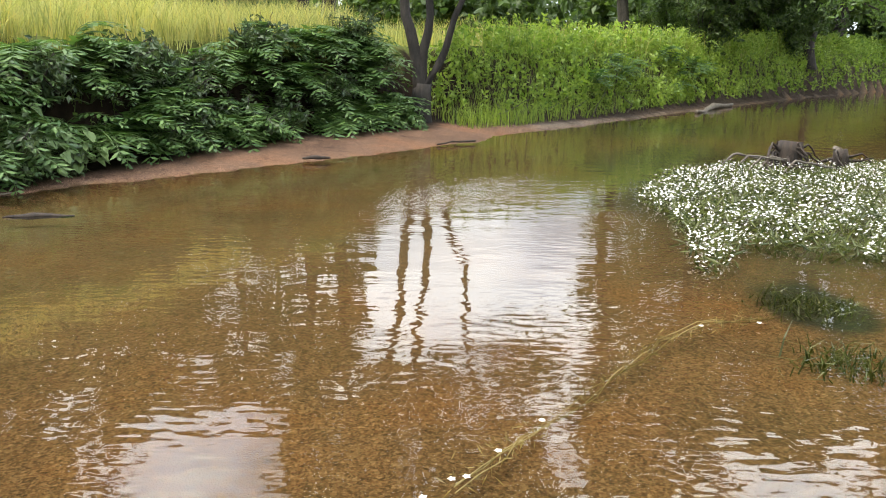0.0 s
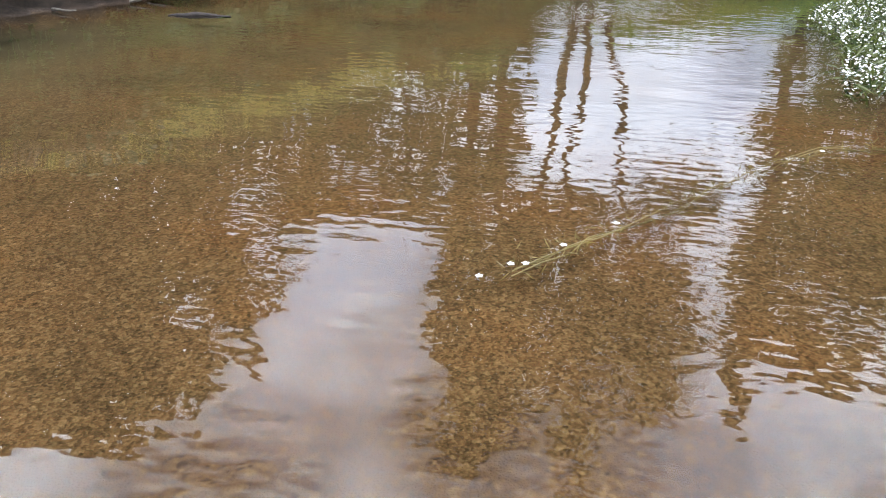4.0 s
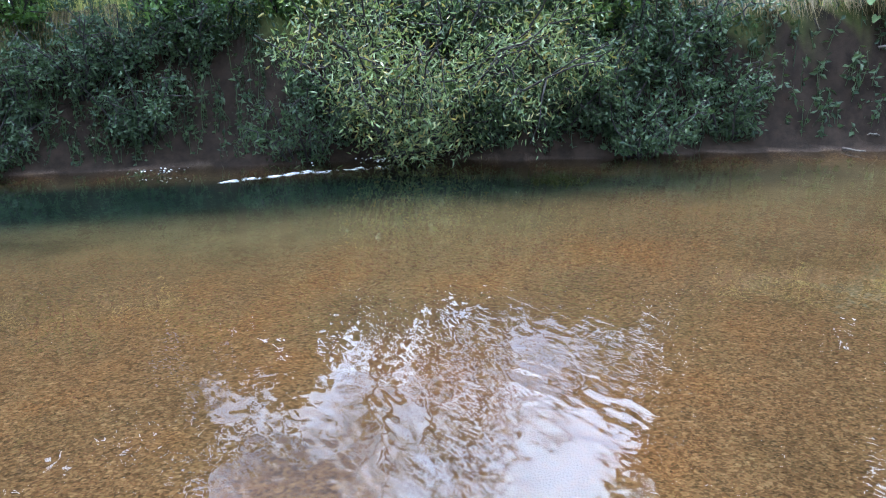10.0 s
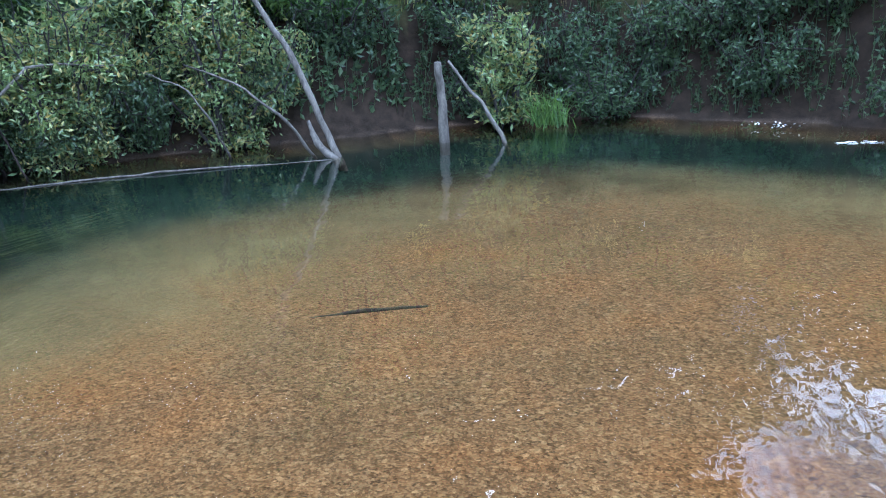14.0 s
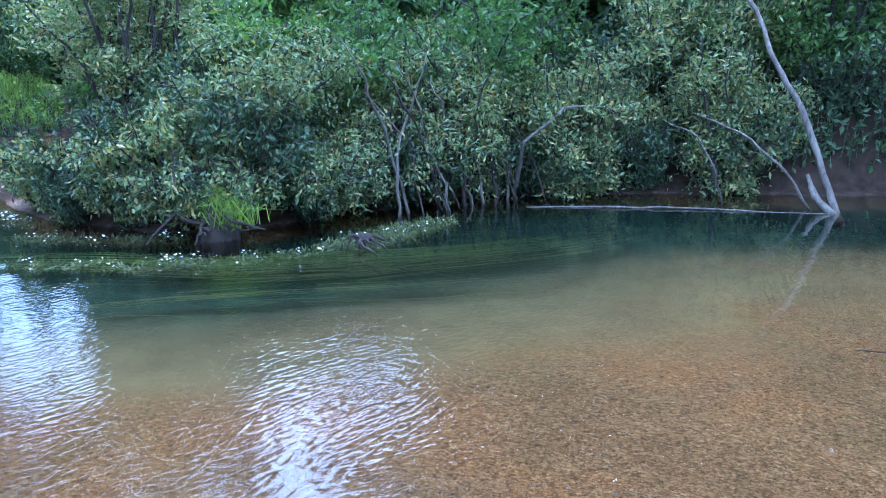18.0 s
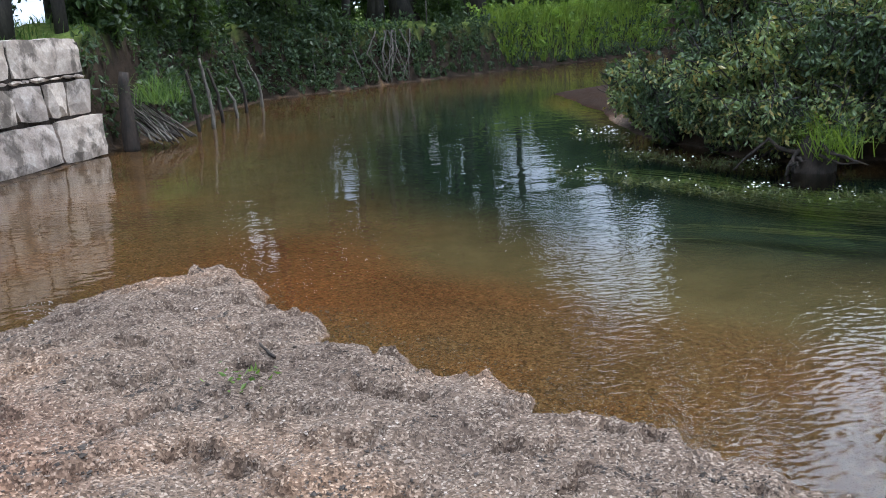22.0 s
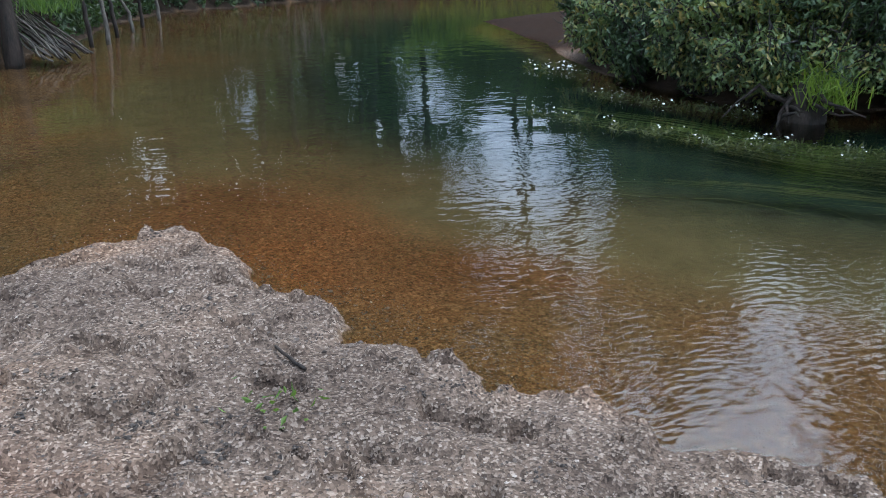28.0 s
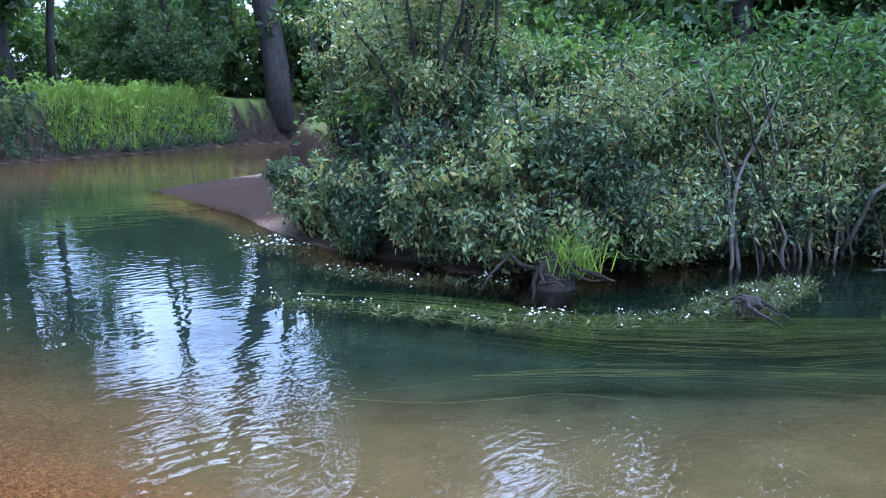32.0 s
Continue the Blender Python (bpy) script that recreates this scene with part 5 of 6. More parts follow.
pole("leaning_trunk", "grey leaning dead trunk at the water's edge", [(-8.28, -3.3, -0.3), (-8.36, -3.55, 0.25), (-8.4, -3.92, 1.12), (-8.5, -4.35, 1.75), (-8.9, -5.1, 2.9)], (0.042, 0.038, 0.034, 0.03, 0.02), GREYWOOD, "dead wood in the river", seed=3)
pole("dead_branch", "thin bare branch leaning to the water", [(-8.45, -3.75, -0.05), (-8.3, -4.0, 0.4), (-8.1, -4.35, 0.78), (-8.2, -5.1, 1.05)], (0.018, 0.016, 0.013, 0.007), GREYWOOD, "dead wood in the river", seed=4)
pole("dead_branch", "thin bare branch leaning to the water", [(-8.35, -4.75, -0.05), (-7.95, -4.7, 0.45), (-7.7, -4.8, 0.82), (-7.9, -5.4, 1.0)], (0.013, 0.012, 0.01, 0.005), GREYWOOD, "dead wood in the river", seed=5)
pole("dead_branch", "short broken branch at the foot of the trunk", [(-8.2, -3.35, -0.1), (-8.4, -3.7, 0.14), (-8.55, -3.85, 0.36)], (0.045, 0.04, 0.02), GREYWOOD, "dead wood in the river", seed=6)
pole("floating_log", "thin pale log lying at the water line", [(-8.15, -3.45, 0.0), (-7.5, -4.9, 0.015), (-7.0, -5.8, 0.01), (-6.6, -6.4, 0.0)], (0.008, 0.011, 0.011, 0.006), GREYWOOD, "dead wood in the river", seed=7, crook=0.05)
pole("sunken_stick", "dark stick lying on the gravel bed", [(-4.22, -1.33, -0.1), (-4.1, -1.68, -0.095), (-3.93, -2.05, -0.1)], (0.016, 0.022, 0.008), DARKWOOD, seed=8, crook=0.05)
for q, (x, y, l_, a_) in enumerate([(-6.2, -7.05, 1.6, 0.4), (-5.9, -6.9, 1.3, 1.2), (-6.8, -6.7, 1.8, 0.8), (-5.4, -7.0, 1.4, 2.0), (-5.9, -7.1, 2.2, 1.6), (-6.6, -6.9, 2.4, 2.3), (-7.2, -6.5, 2.0, 1.0)]):
    e_ = np.array([math.cos(a_) * 0.7, -math.sin(a_) * 0.5 - 0.2, 1.3 + 0.3 * math.sin(q)]) * l_ * 0.7
    pole("bare_stem", "thin bare willow stem growing out of the bank", [(x, y, -0.1), (x + e_[0] * 0.5, y + e_[1] * 0.4, e_[2] * 0.55), (x + e_[0], y + e_[1], e_[2])], (0.013, 0.009, 0.004), DARKWOOD, "bare stems of the thicket", seed=20 + q, crook=0.3)
for q in range(12):
    r_ = np.random.default_rng(1800 + q)
    x, y = -7.3 + q * 0.17 + r_.normal() * 0.1, -6.75 - q * 0.04 + r_.normal() * 0.12
    h_, lx = r_.uniform(1.0, 2.1), r_.normal() * 0.5 + 0.25
    pole("bare_stem", "slender grey willow stem rising from the bank", [(x, y, -0.1), (x + lx * 0.35, y - 0.05, h_ * 0.5), (x + lx, y - 0.15 + r_.normal() * 0.2, h_)], (0.022, 0.017, 0.007), GREYWOOD if q % 3 else DARKWOOD, "bare stems of the thicket", seed=1820 + q, crook=0.2)
pole("arching_branch", "grey branch arching from the bank over the water", [(-7.0, -6.9, 0.1), (-6.75, -6.55, 0.75), (-7.1, -6.2, 1.15), (-7.8, -5.7, 1.1)], (0.03, 0.022, 0.016, 0.007), GREYWOOD, "bare stems of the thicket", seed=1840, crook=0.15)
pole("driftwood", "dark sodden driftwood lying in the shallows", [(-5.15, 8.45, 0.0), (-4.9, 8.56, 0.0), (-4.5, 8.6, -0.005)], (0.01, 0.035, 0.012), DARKWOOD, "driftwood", seed=30)
pole("driftwood", "dark piece of wood on the sandy spit", [(-2.9, 12.75, 0.06), (-2.7, 12.82, 0.07), (-2.5, 12.88, 0.06)], (0.015, 0.035, 0.015), DARKWOOD, "driftwood", seed=31)
pole("driftwood", "pale log on the waterline of the far bank", [(6.4, 24.0, 0.05), (7.5, 26.0, 0.1), (8.6, 27.5, 0.06)], (0.05, 0.09, 0.04), GREYWOOD, "driftwood", seed=32)
pole("driftwood", "thin stick lying at the tip of the spit", [(-0.9, 15.1, 0.03), (-0.2, 15.6, 0.05)], (0.015, 0.02), DARKWOOD, "driftwood", seed=33)
for q in range(9):
    r_ = np.random.default_rng(540 + q)
    x, y = 0.9 + q * 0.45 + r_.normal() * 0.1, 18.3 + q * 0.55 + r_.normal() * 0.2
    x, y = x - 0.35, y + 0.3
    pole("dead_twig", "bare twig stranded on the far bank", [(x, y, lay(x, y) - 0.02), (x + r_.normal() * 0.3, y + 0.1, 0.3), (x + r_.normal() * 0.5, y + 0.2, 0.3 + r_.uniform(0.1, 0.4))], (0.014, 0.01, 0.004), GREYWOOD, "stranded twigs", seed=550 + q)
# drift sticks at the foot of the bare bank
for q in range(8):
    r_ = np.random.default_rng(560 + q)
    x, y = -6.35 + r_.normal() * 0.35, 8.95 + r_.normal() * 0.35
    z = max(lay(x, y), 0.02)
    pole("drift_stick", "bare drift stick under the cut bank", [(x, y, z), (x + r_.uniform(0.1, 0.4), y + r_.normal() * 0.3, z + r_.uniform(0.02, 0.22))], (0.018, 0.006), GREYWOOD, "drift sticks", seed=570 + q)


# ---------------------------------------------------------------- stumps in the flowering mat
def stump(name, label, x, y, z, r, h, seed, roots, cut=True):
    rng = np.random.default_rng(seed)
    t = thing(name, label, "stump", (x, y, z))
    s = Soup()
    s.tube(wobble((0, 0, -0.25), (rng.normal() * 0.08, rng.normal() * 0.08, h), 6, 0.12, rng), np.array([1.5, 1.2, 1.0, 0.95, 0.9, 0.75]) * r, 10)
    part("body", s.mesh("body", DARKWOOD, True), DARKWOOD, t)
    if cut:
        c = Soup().tube([[0.0, 0, h - 0.02], [0.02, 0, h + 0.03]], (r * 0.72, r * 0.6), 10)
        part("cut_face", c.mesh("cut_face", GREYWOOD), GREYWOOD, t, "pale sawn face")
    for k in range(roots):
        a = rng.uniform(0, 6.28)
        ln = rng.uniform(0.25, 0.75)
        mid = (math.cos(a) * ln * 0.5, math.sin(a) * ln * 0.5, rng.uniform(0.05, h * 1.0))
        end = (math.cos(a + 0.3) * ln, math.sin(a + 0.3) * ln, rng.uniform(-0.1, h * 0.7))
        rt = Soup().tube(np.vstack([wobble((0, 0, h * rng.uniform(0.2, 0.8)), mid, 4, 0.2, rng), wobble(mid, end, 4, 0.25, rng)[1:]]), np.linspace(0.03, 0.006, 7), 5)
        part("root", rt.mesh("root", DARKWOOD, True), DARKWOOD, t)
    return t


stump("tree_stump", "dark uprooted stump with tangled roots in the flowers", 4.35, 12.75, 0.0, 0.22, 0.42, 601, 22, False)
stump("tree_stump", "small dark cut stump in the flowers", 5.15, 12.8, 0.0, 0.13, 0.3, 602, 5)
stump("tree_stump", "dark root mass in the water below the bush", -3.85, -6.25, 0.0, 0.15, 0.16, 603, 10, False).scale = (0.6, 0.6, 0.8)
stump("tree_stump", "dark root mass under the grass clump", -3.2, -7.75, 0.0, 0.2, 0.3, 604, 12, False)
for q in range(5):
    r_ = np.random.default_rng(610 + q)
    x, y = 3.3 + q * 0.16, 12.2 + r_.normal() * 0.2
    pole("bent_root", "bare bent root arching over the flowers", [(x, y, 0.0), (x + 0.25, y + 0.1, 0.22), (x + 0.6, y + 0.2, 0.16), (x + 0.95, y + 0.35, 0.1)], (0.014, 0.018, 0.016, 0.01), GREYWOOD, "bare roots by the stump", seed=620 + q)


# ---------------------------------------------------------------- water plants
def in_poly(pts, poly):
    x, y = pts.T
    inside = np.zeros(len(x), bool)
    for (x0, y0), (x1, y1) in zip(poly, poly[1:] + poly[:1]):
        inside ^= ((y0 > y) != (y1 > y)) & (x < (x1 - x0) * (y - y0) / (y1 - y0 + 1e-12) + x0)
    return inside


def crowfoot(name, label, poly, n_green, n_flower, seed, lift=0.05, leaf=0.13, flower=0.034):
    """A floating mat of fine stems and leaves with white flowers above it."""
    rng = np.random.default_rng(seed)
    lo, hi = np.min(poly, 0), np.max(poly, 0)

    def inside(n):
        p = rng.uniform(lo, hi, (n * 4, 2))
        p = p + 0.14 * np.stack([lump(p[:, 0], p[:, 1], 5.0, 1.0), lump(p[:, 0], p[:, 1], 5.0, 2.0)], -1)
        return p[in_poly(p, poly)][:n]

    t = thing(name, label, "water plant")
    g = inside(n_green)
    s = Soup()
    s.leaves(np.column_stack([g, rng.uniform(-0.01, lift, len(g))]), leaf, rng, 0.14, 0.0)
    tagged(part("greenery", s.mesh("greenery", WATERWEED), WATERWEED, t, "fine green weed"), kind="stuff")
    f = inside(n_flower)
    thin = lump(f[:, 0], f[:, 1], 3.1, 4.0) + rng.normal(0, 0.35, len(f)) > -0.25
    f = f[thin]
    z = rng.uniform(0.02, lift + 0.07, len(f))
    c = np.column_stack([f, z])
    s = Soup()
    k = 5
    tilt = rng.normal(0, 0.35, (len(c), 2))
    up = np.column_stack([tilt, np.ones(len(c))])
    up /= np.linalg.norm(up, axis=1, keepdims=True)
    a = np.cross(up, [1.0, 0.1, 0.0])
    a /= np.linalg.norm(a, axis=1, keepdims=True)
    b = np.cross(up, a)
    r = flower * 0.5 * rng.uniform(0.7, 1.25, (len(c), 1))
    for q in range(k):
        w = 2 * math.pi * q / k
        d = a * math.cos(w) + b * math.sin(w)
        e = -a * math.sin(w) + b * math.cos(w)
        v = np.stack([c, c + (d * 0.6 + e * 0.5) * r + up * r * 0.15, c + d * r + up * r * 0.25, c + (d * 0.6 - e * 0.5) * r + up * r * 0.15], 1)
        s.add(v.reshape(-1, 3), np.arange(4 * len(c)).reshape(-1, 4))
    fl = part("blossom", s.mesh("blossom", PETAL), PETAL, t, "small white flowers")
    tagged(fl, kind="stuff")
    return t


crowfoot("flowering_water_crowfoot", "floating mat of water crowfoot covered in white flowers",
         [(1.55, 10.2), (1.65, 9.0), (1.5, 8.0), (1.2, 6.75), (1.45, 6.7), (1.9, 7.6), (2.5, 7.5), (3.1, 7.1), (4.4, 7.2), (6.6, 8.8), (8.2, 12.0), (7.4, 13.4), (5.4, 13.2), (3.6, 12.9), (2.3, 11.9)],
         12000, 13000, 701, 0.07, 0.14, 0.025)
crowfoot("water_crowfoot", "strands of water crowfoot with few white flowers", [(-1.0, -8.9), (-1.5, -8.25), (-2.2, -7.35), (-3.0, -6.75), (-3.7, -6.5), (-3.6, -6.25), (-2.8, -6.4), (-2.0, -7.05), (-1.3, -8.05), (-0.95, -8.75)], 2600, 260, 702, 0.008, 0.065, 0.019)
crowfoot("water_crowfoot", "tangle of water weed and debris below the roots", [(-3.5, -6.6), (-4.2, -6.75), (-5.3, -6.7), (-5.5, -6.4), (-4.6, -6.2), (-3.8, -6.05)], 2200, 100, 703, 0.02, 0.08, 0.018)
crowfoot("water_crowfoot", "loose flowering weed under the bush", [(-2.0, -9.6), (-2.6, -8.7), (-3.2, -8.1), (-2.9, -7.9), (-2.3, -8.5), (-1.8, -9.3)], 800, 80, 704, 0.008, 0.06, 0.022)
crowfoot("water_crowfoot", "loose flowering weed by the sand bar", [(-1.9, -10.6), (-2.5, -10.3), (-2.4, -11.3), (-1.9, -11.3)], 160, 110, 705, 0.008, 0.1, 0.03)
for q, (x, y, l_, w_) in enumerate([(-9.3, 2.6, 1.6, 0.12), (-9.9, 1.2, 1.0, 0.1), (-9.0, 3.6, 0.8, 0.1)]):
    e_ = (0.45, 0.9) if q < 3 else (0.8, 0.5)
    crowfoot("floating_flowers", "narrow raft of floating white petals and weed", [(x - e_[0] * l_ / 2, y - e_[1] * l_ / 2), (x + w_, y), (x + e_[0] * l_ / 2, y + e_[1] * l_ / 2), (x - w_, y)], 40, 40, 710 + q, 0.01, 0.1, 0.03)


def streamers(name, label, n, x0, x1, y0, y1, z0, z1, flow, seed, length, mat):
    """Long weed drawn out by the current."""
    rng = np.random.default_rng(seed)
    s = Soup()
    f = np.array(flow, float) / np.hypot(*flow)
    for k in range(n):
        p = np.array([rng.uniform(x0, x1), rng.uniform(y0, y1)])
        ln = length * rng.uniform(0.5, 1.3)
        u = np.linspace(0, 1, 7)
        side = np.array([-f[1], f[0]])
        line = np.column_stack([p + f * (u * ln)[:, None] + side * (0.16 * np.sin(u * 4 + k) * ln * 0.5)[:, None], np.interp(u, [0, 0.3, 1], [z0, z1, z1]) + rng.normal(0, 0.01)])
        wd = 0.0045
        a = line + np.append(side, 0) * wd
        b = line - np.append(side, 0) * wd
        i = np.arange(6)[:, None]
        s.add(np.vstack([a, b]), np.hstack([i, i + 1, i + 8, i + 7]))
    return solo(name, s.mesh(name, mat), mat, label, "water plant", kind="stuff")


streamers("river_weed", "long green weed drawn out under the water by the current", 9, -4.6, -1.4, -6.6, -4.9, -0.15, -0.04, (0.72, -0.5), 730, 1.5, WATERWEED)
streamers("river_weed", "long green weed drawn out under the water by the current", 5, -5.2, -2.6, -5.2, -4.3, -0.15, -0.07, (0.72, -0.42), 731, 1.6, WATERWEED)
streamers("river_weed", "long green weed drawn out under the water by the current", 16, -7.4, -4.8, -6.5, -5.4, -0.15, -0.05, (0.75, -0.3), 732, 1.6, WATERWEED)


def weed_line(label, line, n, wide, seed, mat):
    """A tress of long weed just under the surface, drawn out along a line."""
    rng = np.random.default_rng(seed)
    line = np.array(line, float)
    s = Soup()
    u = np.linspace(0, len(line) - 1, 13)
    axis = np.stack([np.interp(u, np.arange(len(line)), line[:, k]) for k in (0, 1)], -1)
    f = np.gradient(axis, axis=0)
    f /= np.hypot(*f.T)[:, None]
    g = np.stack([-f[:, 1], f[:, 0]], -1)
    for k in range(n):
        i = int(rng.integers(0, 9))
        j = min(i + int(rng.integers(3, 7)), 12)
        m = j - i + 1
        mid = axis[i : j + 1] + g[i : j + 1] * (rng.normal(0, wide) + 0.25 * wide * np.sin(np.arange(m) * 1.1 + k))[:, None]
        w = g[i : j + 1] * (0.006 * rng.uniform(0.5, 1.4) * np.linspace(1, 0.3, m))[:, None]
        z = np.full(m, -rng.uniform(0.004, 0.05))
        a, b = np.column_stack([mid + w, z]), np.column_stack([mid - w, z])
        q = np.arange(m - 1)[:, None]
        s.add(np.vstack([a, b]), np.hstack([q, q + 1, q + m + 1, q + m]))
    return solo("river_weed", s.mesh("river_weed", mat), mat, label, "water plant", kind="stuff")


WEEDGREEN = leaf_mat("green_weed", (0.035, 0.07, 0.014), (0.11, 0.17, 0.04), 0.4, 0.3)
weed_line("thin green weed drawn out in a line by the current", [(-1.2, -6.5), (-1.86, -6.1), (-2.45, -5.65), (-3.13, -5.06), (-4.2, -4.3)], 34, 0.06, 733, WATERWEED)
weed_line("long green weed drawn out below the flowering mat", [(-1.3, -8.7), (-2.18, -7.75), (-2.58, -6.9), (-3.32, -6.3), (-4.31, -5.5), (-5.4, -5.0)], 150, 0.16, 734, WEEDGREEN)
weed_line("dark green weed drawn out by the current", [(-1.9, -7.5), (-2.5, -6.5), (-3.3, -5.8), (-4.9, -5.0), (-6.2, -4.6)], 110, 0.2, 737, WATERWEED)


def foam(label, line, wide, n, seed, size):
    """Flecks of white water on a riffle."""
    rng = np.random.default_rng(seed)
    line = np.array(line, float)
    u = rng.uniform(0, len(line) - 1.001, n)
    i = u.astype(int)
    f = line[i + 1] - line[i]
    c = line[i] + f * (u - i)[:, None]
    f /= np.hypot(*f.T)[:, None]
    g = np.stack([-f[:, 1], f[:, 0]], -1)
    c = c + g * (rng.normal(0, wide, n))[:, None]
    s = Soup()
    ln = size * np.exp(rng.normal(0, 0.6, n))[:, None]
    ring = [(1, 0), (0.5, 0.16), (-0.4, 0.2), (-1, 0), (-0.5, -0.14), (0.4, -0.2)]
    ed = np.stack([np.column_stack([c + f * ln * p + g * ln * q + rng.normal(0, 0.1, (n, 1)) * ln * g, np.full(n, 0.004)]) for p, q in ring], 1)
    top = np.column_stack([c, np.full(n, 0.004) + 0.12 * ln[:, 0]])
    v = np.concatenate([ed, top[:, None]], 1)
    q = np.array([(6, 0, 1, 2), (6, 2, 3, 4), (6, 4, 5, 0)])
    s.add(v.reshape(-1, 3), (np.arange(n)[:, None, None] * 7 + q[None]).reshape(-1, 4))
    return solo("riffle_foam", s.mesh("riffle_foam", PETAL, True), PETAL, label, "foam", kind="stuff")


foam("white broken water along the shaded bank", [(-8.95, 1.7), (-8.95, 2.6), (-8.75, 3.5)], 0.04, 70, 736, 0.025)


def strand():
    """A drifting stem that carries a few white flowers."""
    rng = np.random.default_rng(740)
    t = thing("drifting_stem", "yellow-green drifting crowfoot stem with a few white flowers", "water plant")
    pts = np.array([(-0.72, 3.42, 0.01), (-0.4, 3.85, 0.0), (-0.1, 4.25, -0.01), (0.25, 4.75, 0.0), (0.6, 5.2, -0.01), (1.0, 5.5, 0.0), (1.4, 5.7, -0.02)])
    for k in range(3):
        line = pts + rng.normal(0, 0.03, pts.shape) * [1, 1, 0.2]
        bent = np.vstack([wobble(p, q, 4, 0.15, rng)[:-1] for p, q in zip(line[:-1], line[1:])] + [line[-1:]])
        part("stem", Soup().tube(bent, 0.003, 5).mesh("stem", STRAND, True), STRAND, t)
    s = Soup()
    u = rng.uniform(0, 5.99, 420)
    i = u.astype(int)
    c = pts[i] + (pts[i + 1] - pts[i]) * (u - i)[:, None] + rng.normal(0, 0.045, (420, 3)) * [1, 1, 0.15]
    s.leaves(c, 0.05, rng, 0.12, 0.0)
    tagged(part("leafage", s.mesh("leafage", STRAND), STRAND, t, "fine limp leaves"), kind="stuff")
    for x, y in ((-0.72, 3.44), (-0.83, 3.3), (-0.52, 3.68), (-0.3, 3.98), (-0.66, 3.46), (0.85, 5.35), (1.24, 5.42)):
        f = bmesh.new()
        cen = f.verts.new((x, y, 0.03))
        ring = [f.verts.new((x + 0.02 * math.cos(k * 0.628) * (1 if k % 2 else 0.55), y + 0.02 * math.sin(k * 0.628) * (1 if k % 2 else 0.55), 0.036)) for k in range(10)]
        for k in range(10):
            f.faces.new((cen, ring[k], ring[(k + 1) % 10]))
        part("flower", f, PETAL, t, "small white flower")


strand()
grass_tuft(-3.35, -7.6, 0.16, 0.42, 170, 750, "bright green grass clump at the foot of the bush", hang=0.6, wide=0.26, wind=(0.35, 0.3))
grass_tuft(-10.25, -1.35, 0.05, 0.4, 240, 751, "green grass tuft at the foot of the bank", NETTLE, hang=0.6, wide=0.3)
for q, (x, y) in enumerate([(1.62, 4.96), (1.85, 6.1), (-7.4, 5.0)]):
    grass_tuft(x, y, lay(x, y), 0.12, 260, 760 + q, "dark clump of weed on the river bed", WATERWEED, 0.9, 0.35)

# ---------------------------------------------------------------- beyond the wall and the far bank
for q in range(40):
    r_ = np.random.default_rng(800 + q)
    d_, k_ = r_.uniform(0, 0.5), r_.uniform(0.45, 1.0)
    x, y = 3.98 - 0.25 * d_, -12.75 - 1.3 * d_
    pole("brush_stick", "bare brown stick of the brush pile beside the wall", [(x - 0.75 * k_ + r_.normal() * 0.08, y + 0.25 * k_ + r_.normal() * 0.1, 0.02 + r_.uniform(0, 0.1)), (x - 0.3 * k_, y, 0.34 * k_ + r_.uniform(0, 0.12)), (x + 0.22 * k_ + r_.normal() * 0.06, y - 0.25, 0.85 * k_)], (0.013, 0.011, 0.005), GREYWOOD if q % 3 else DARKWOOD, "sticks of the brush pile", seed=830 + q, sides=5)
pole("root_stump", "dark leaning stump against the end of the wall", [(4.0, -12.75, -0.2), (4.0, -12.85, 0.5), (3.98, -12.95, 1.05)], (0.12, 0.1, 0.07), DARKWOOD, seed=868)
for q, (x, y, h_) in enumerate([(3.3, -14.6, 0.95), (3.1, -14.9, 1.1), (3.05, -15.7, 0.9), (2.85, -16.3, 0.5), (2.75, -16.9, 0.95), (2.5, -17.8, 0.9)]):
    r_ = np.random.default_rng(880 + q)
    pole("alder_stub", "grey alder stub at the foot of the bank", [(x, y, -0.2), (x + 0.05, y - 0.05, h_ * 0.5), (x + 0.1 + 0.14 * r_.uniform(), y - 0.1, h_)], (0.035, 0.03, 0.022), GREYWOOD if q % 2 else DARKWOOD, "stubs below the bank", seed=870 + q)
for q in range(26):
    r_ = np.random.default_rng(900 + q)
    x = r_.uniform(-1.0, 1.4)
    y = -20.75 + 0.55 * x * 0.6 + r_.normal() * 0.15
    pole("hanging_root", "bare root hanging down the far bank", [(x, y - 0.7, 1.25), (x + r_.normal() * 0.2, y - 0.25, 0.75), (x + r_.normal() * 0.3, y + 0.05, 0.05)], (0.018, 0.016, 0.007), GREYWOOD, "roots on the far bank", seed=930 + q)

sign = thing("sign", "small white notice board on a thin post", "sign", (-1.72, -24.3, lay(-1.72, -24.3)))
bmp = bmesh.new()
bmesh.ops.create_cube(bmp, size=1.0, matrix=Matrix.Diagonal((0.26, 0.02, 0.3, 1)))
bmesh.ops.bevel(bmp, geom=bmp.edges[:], offset=0.004, segments=1, affect="EDGES")
SIGN_Z = 2.2 - lay(-1.72, -24.3)
part("board", bmp, PETAL, sign).matrix_local = pose(0, 0, SIGN_Z, 0, 0, 8)
part("post", Soup().tube([[0, -0.03, -0.2], [0, -0.03, SIGN_Z + 0.1]], 0.018, 8).mesh("post", GREYWOOD), GREYWOOD, sign)
bmp = bmesh.new()
bmesh.ops.create_cube(bmp, size=1.0, matrix=Matrix.Diagonal((0.12, 0.004, 0.1, 1)))
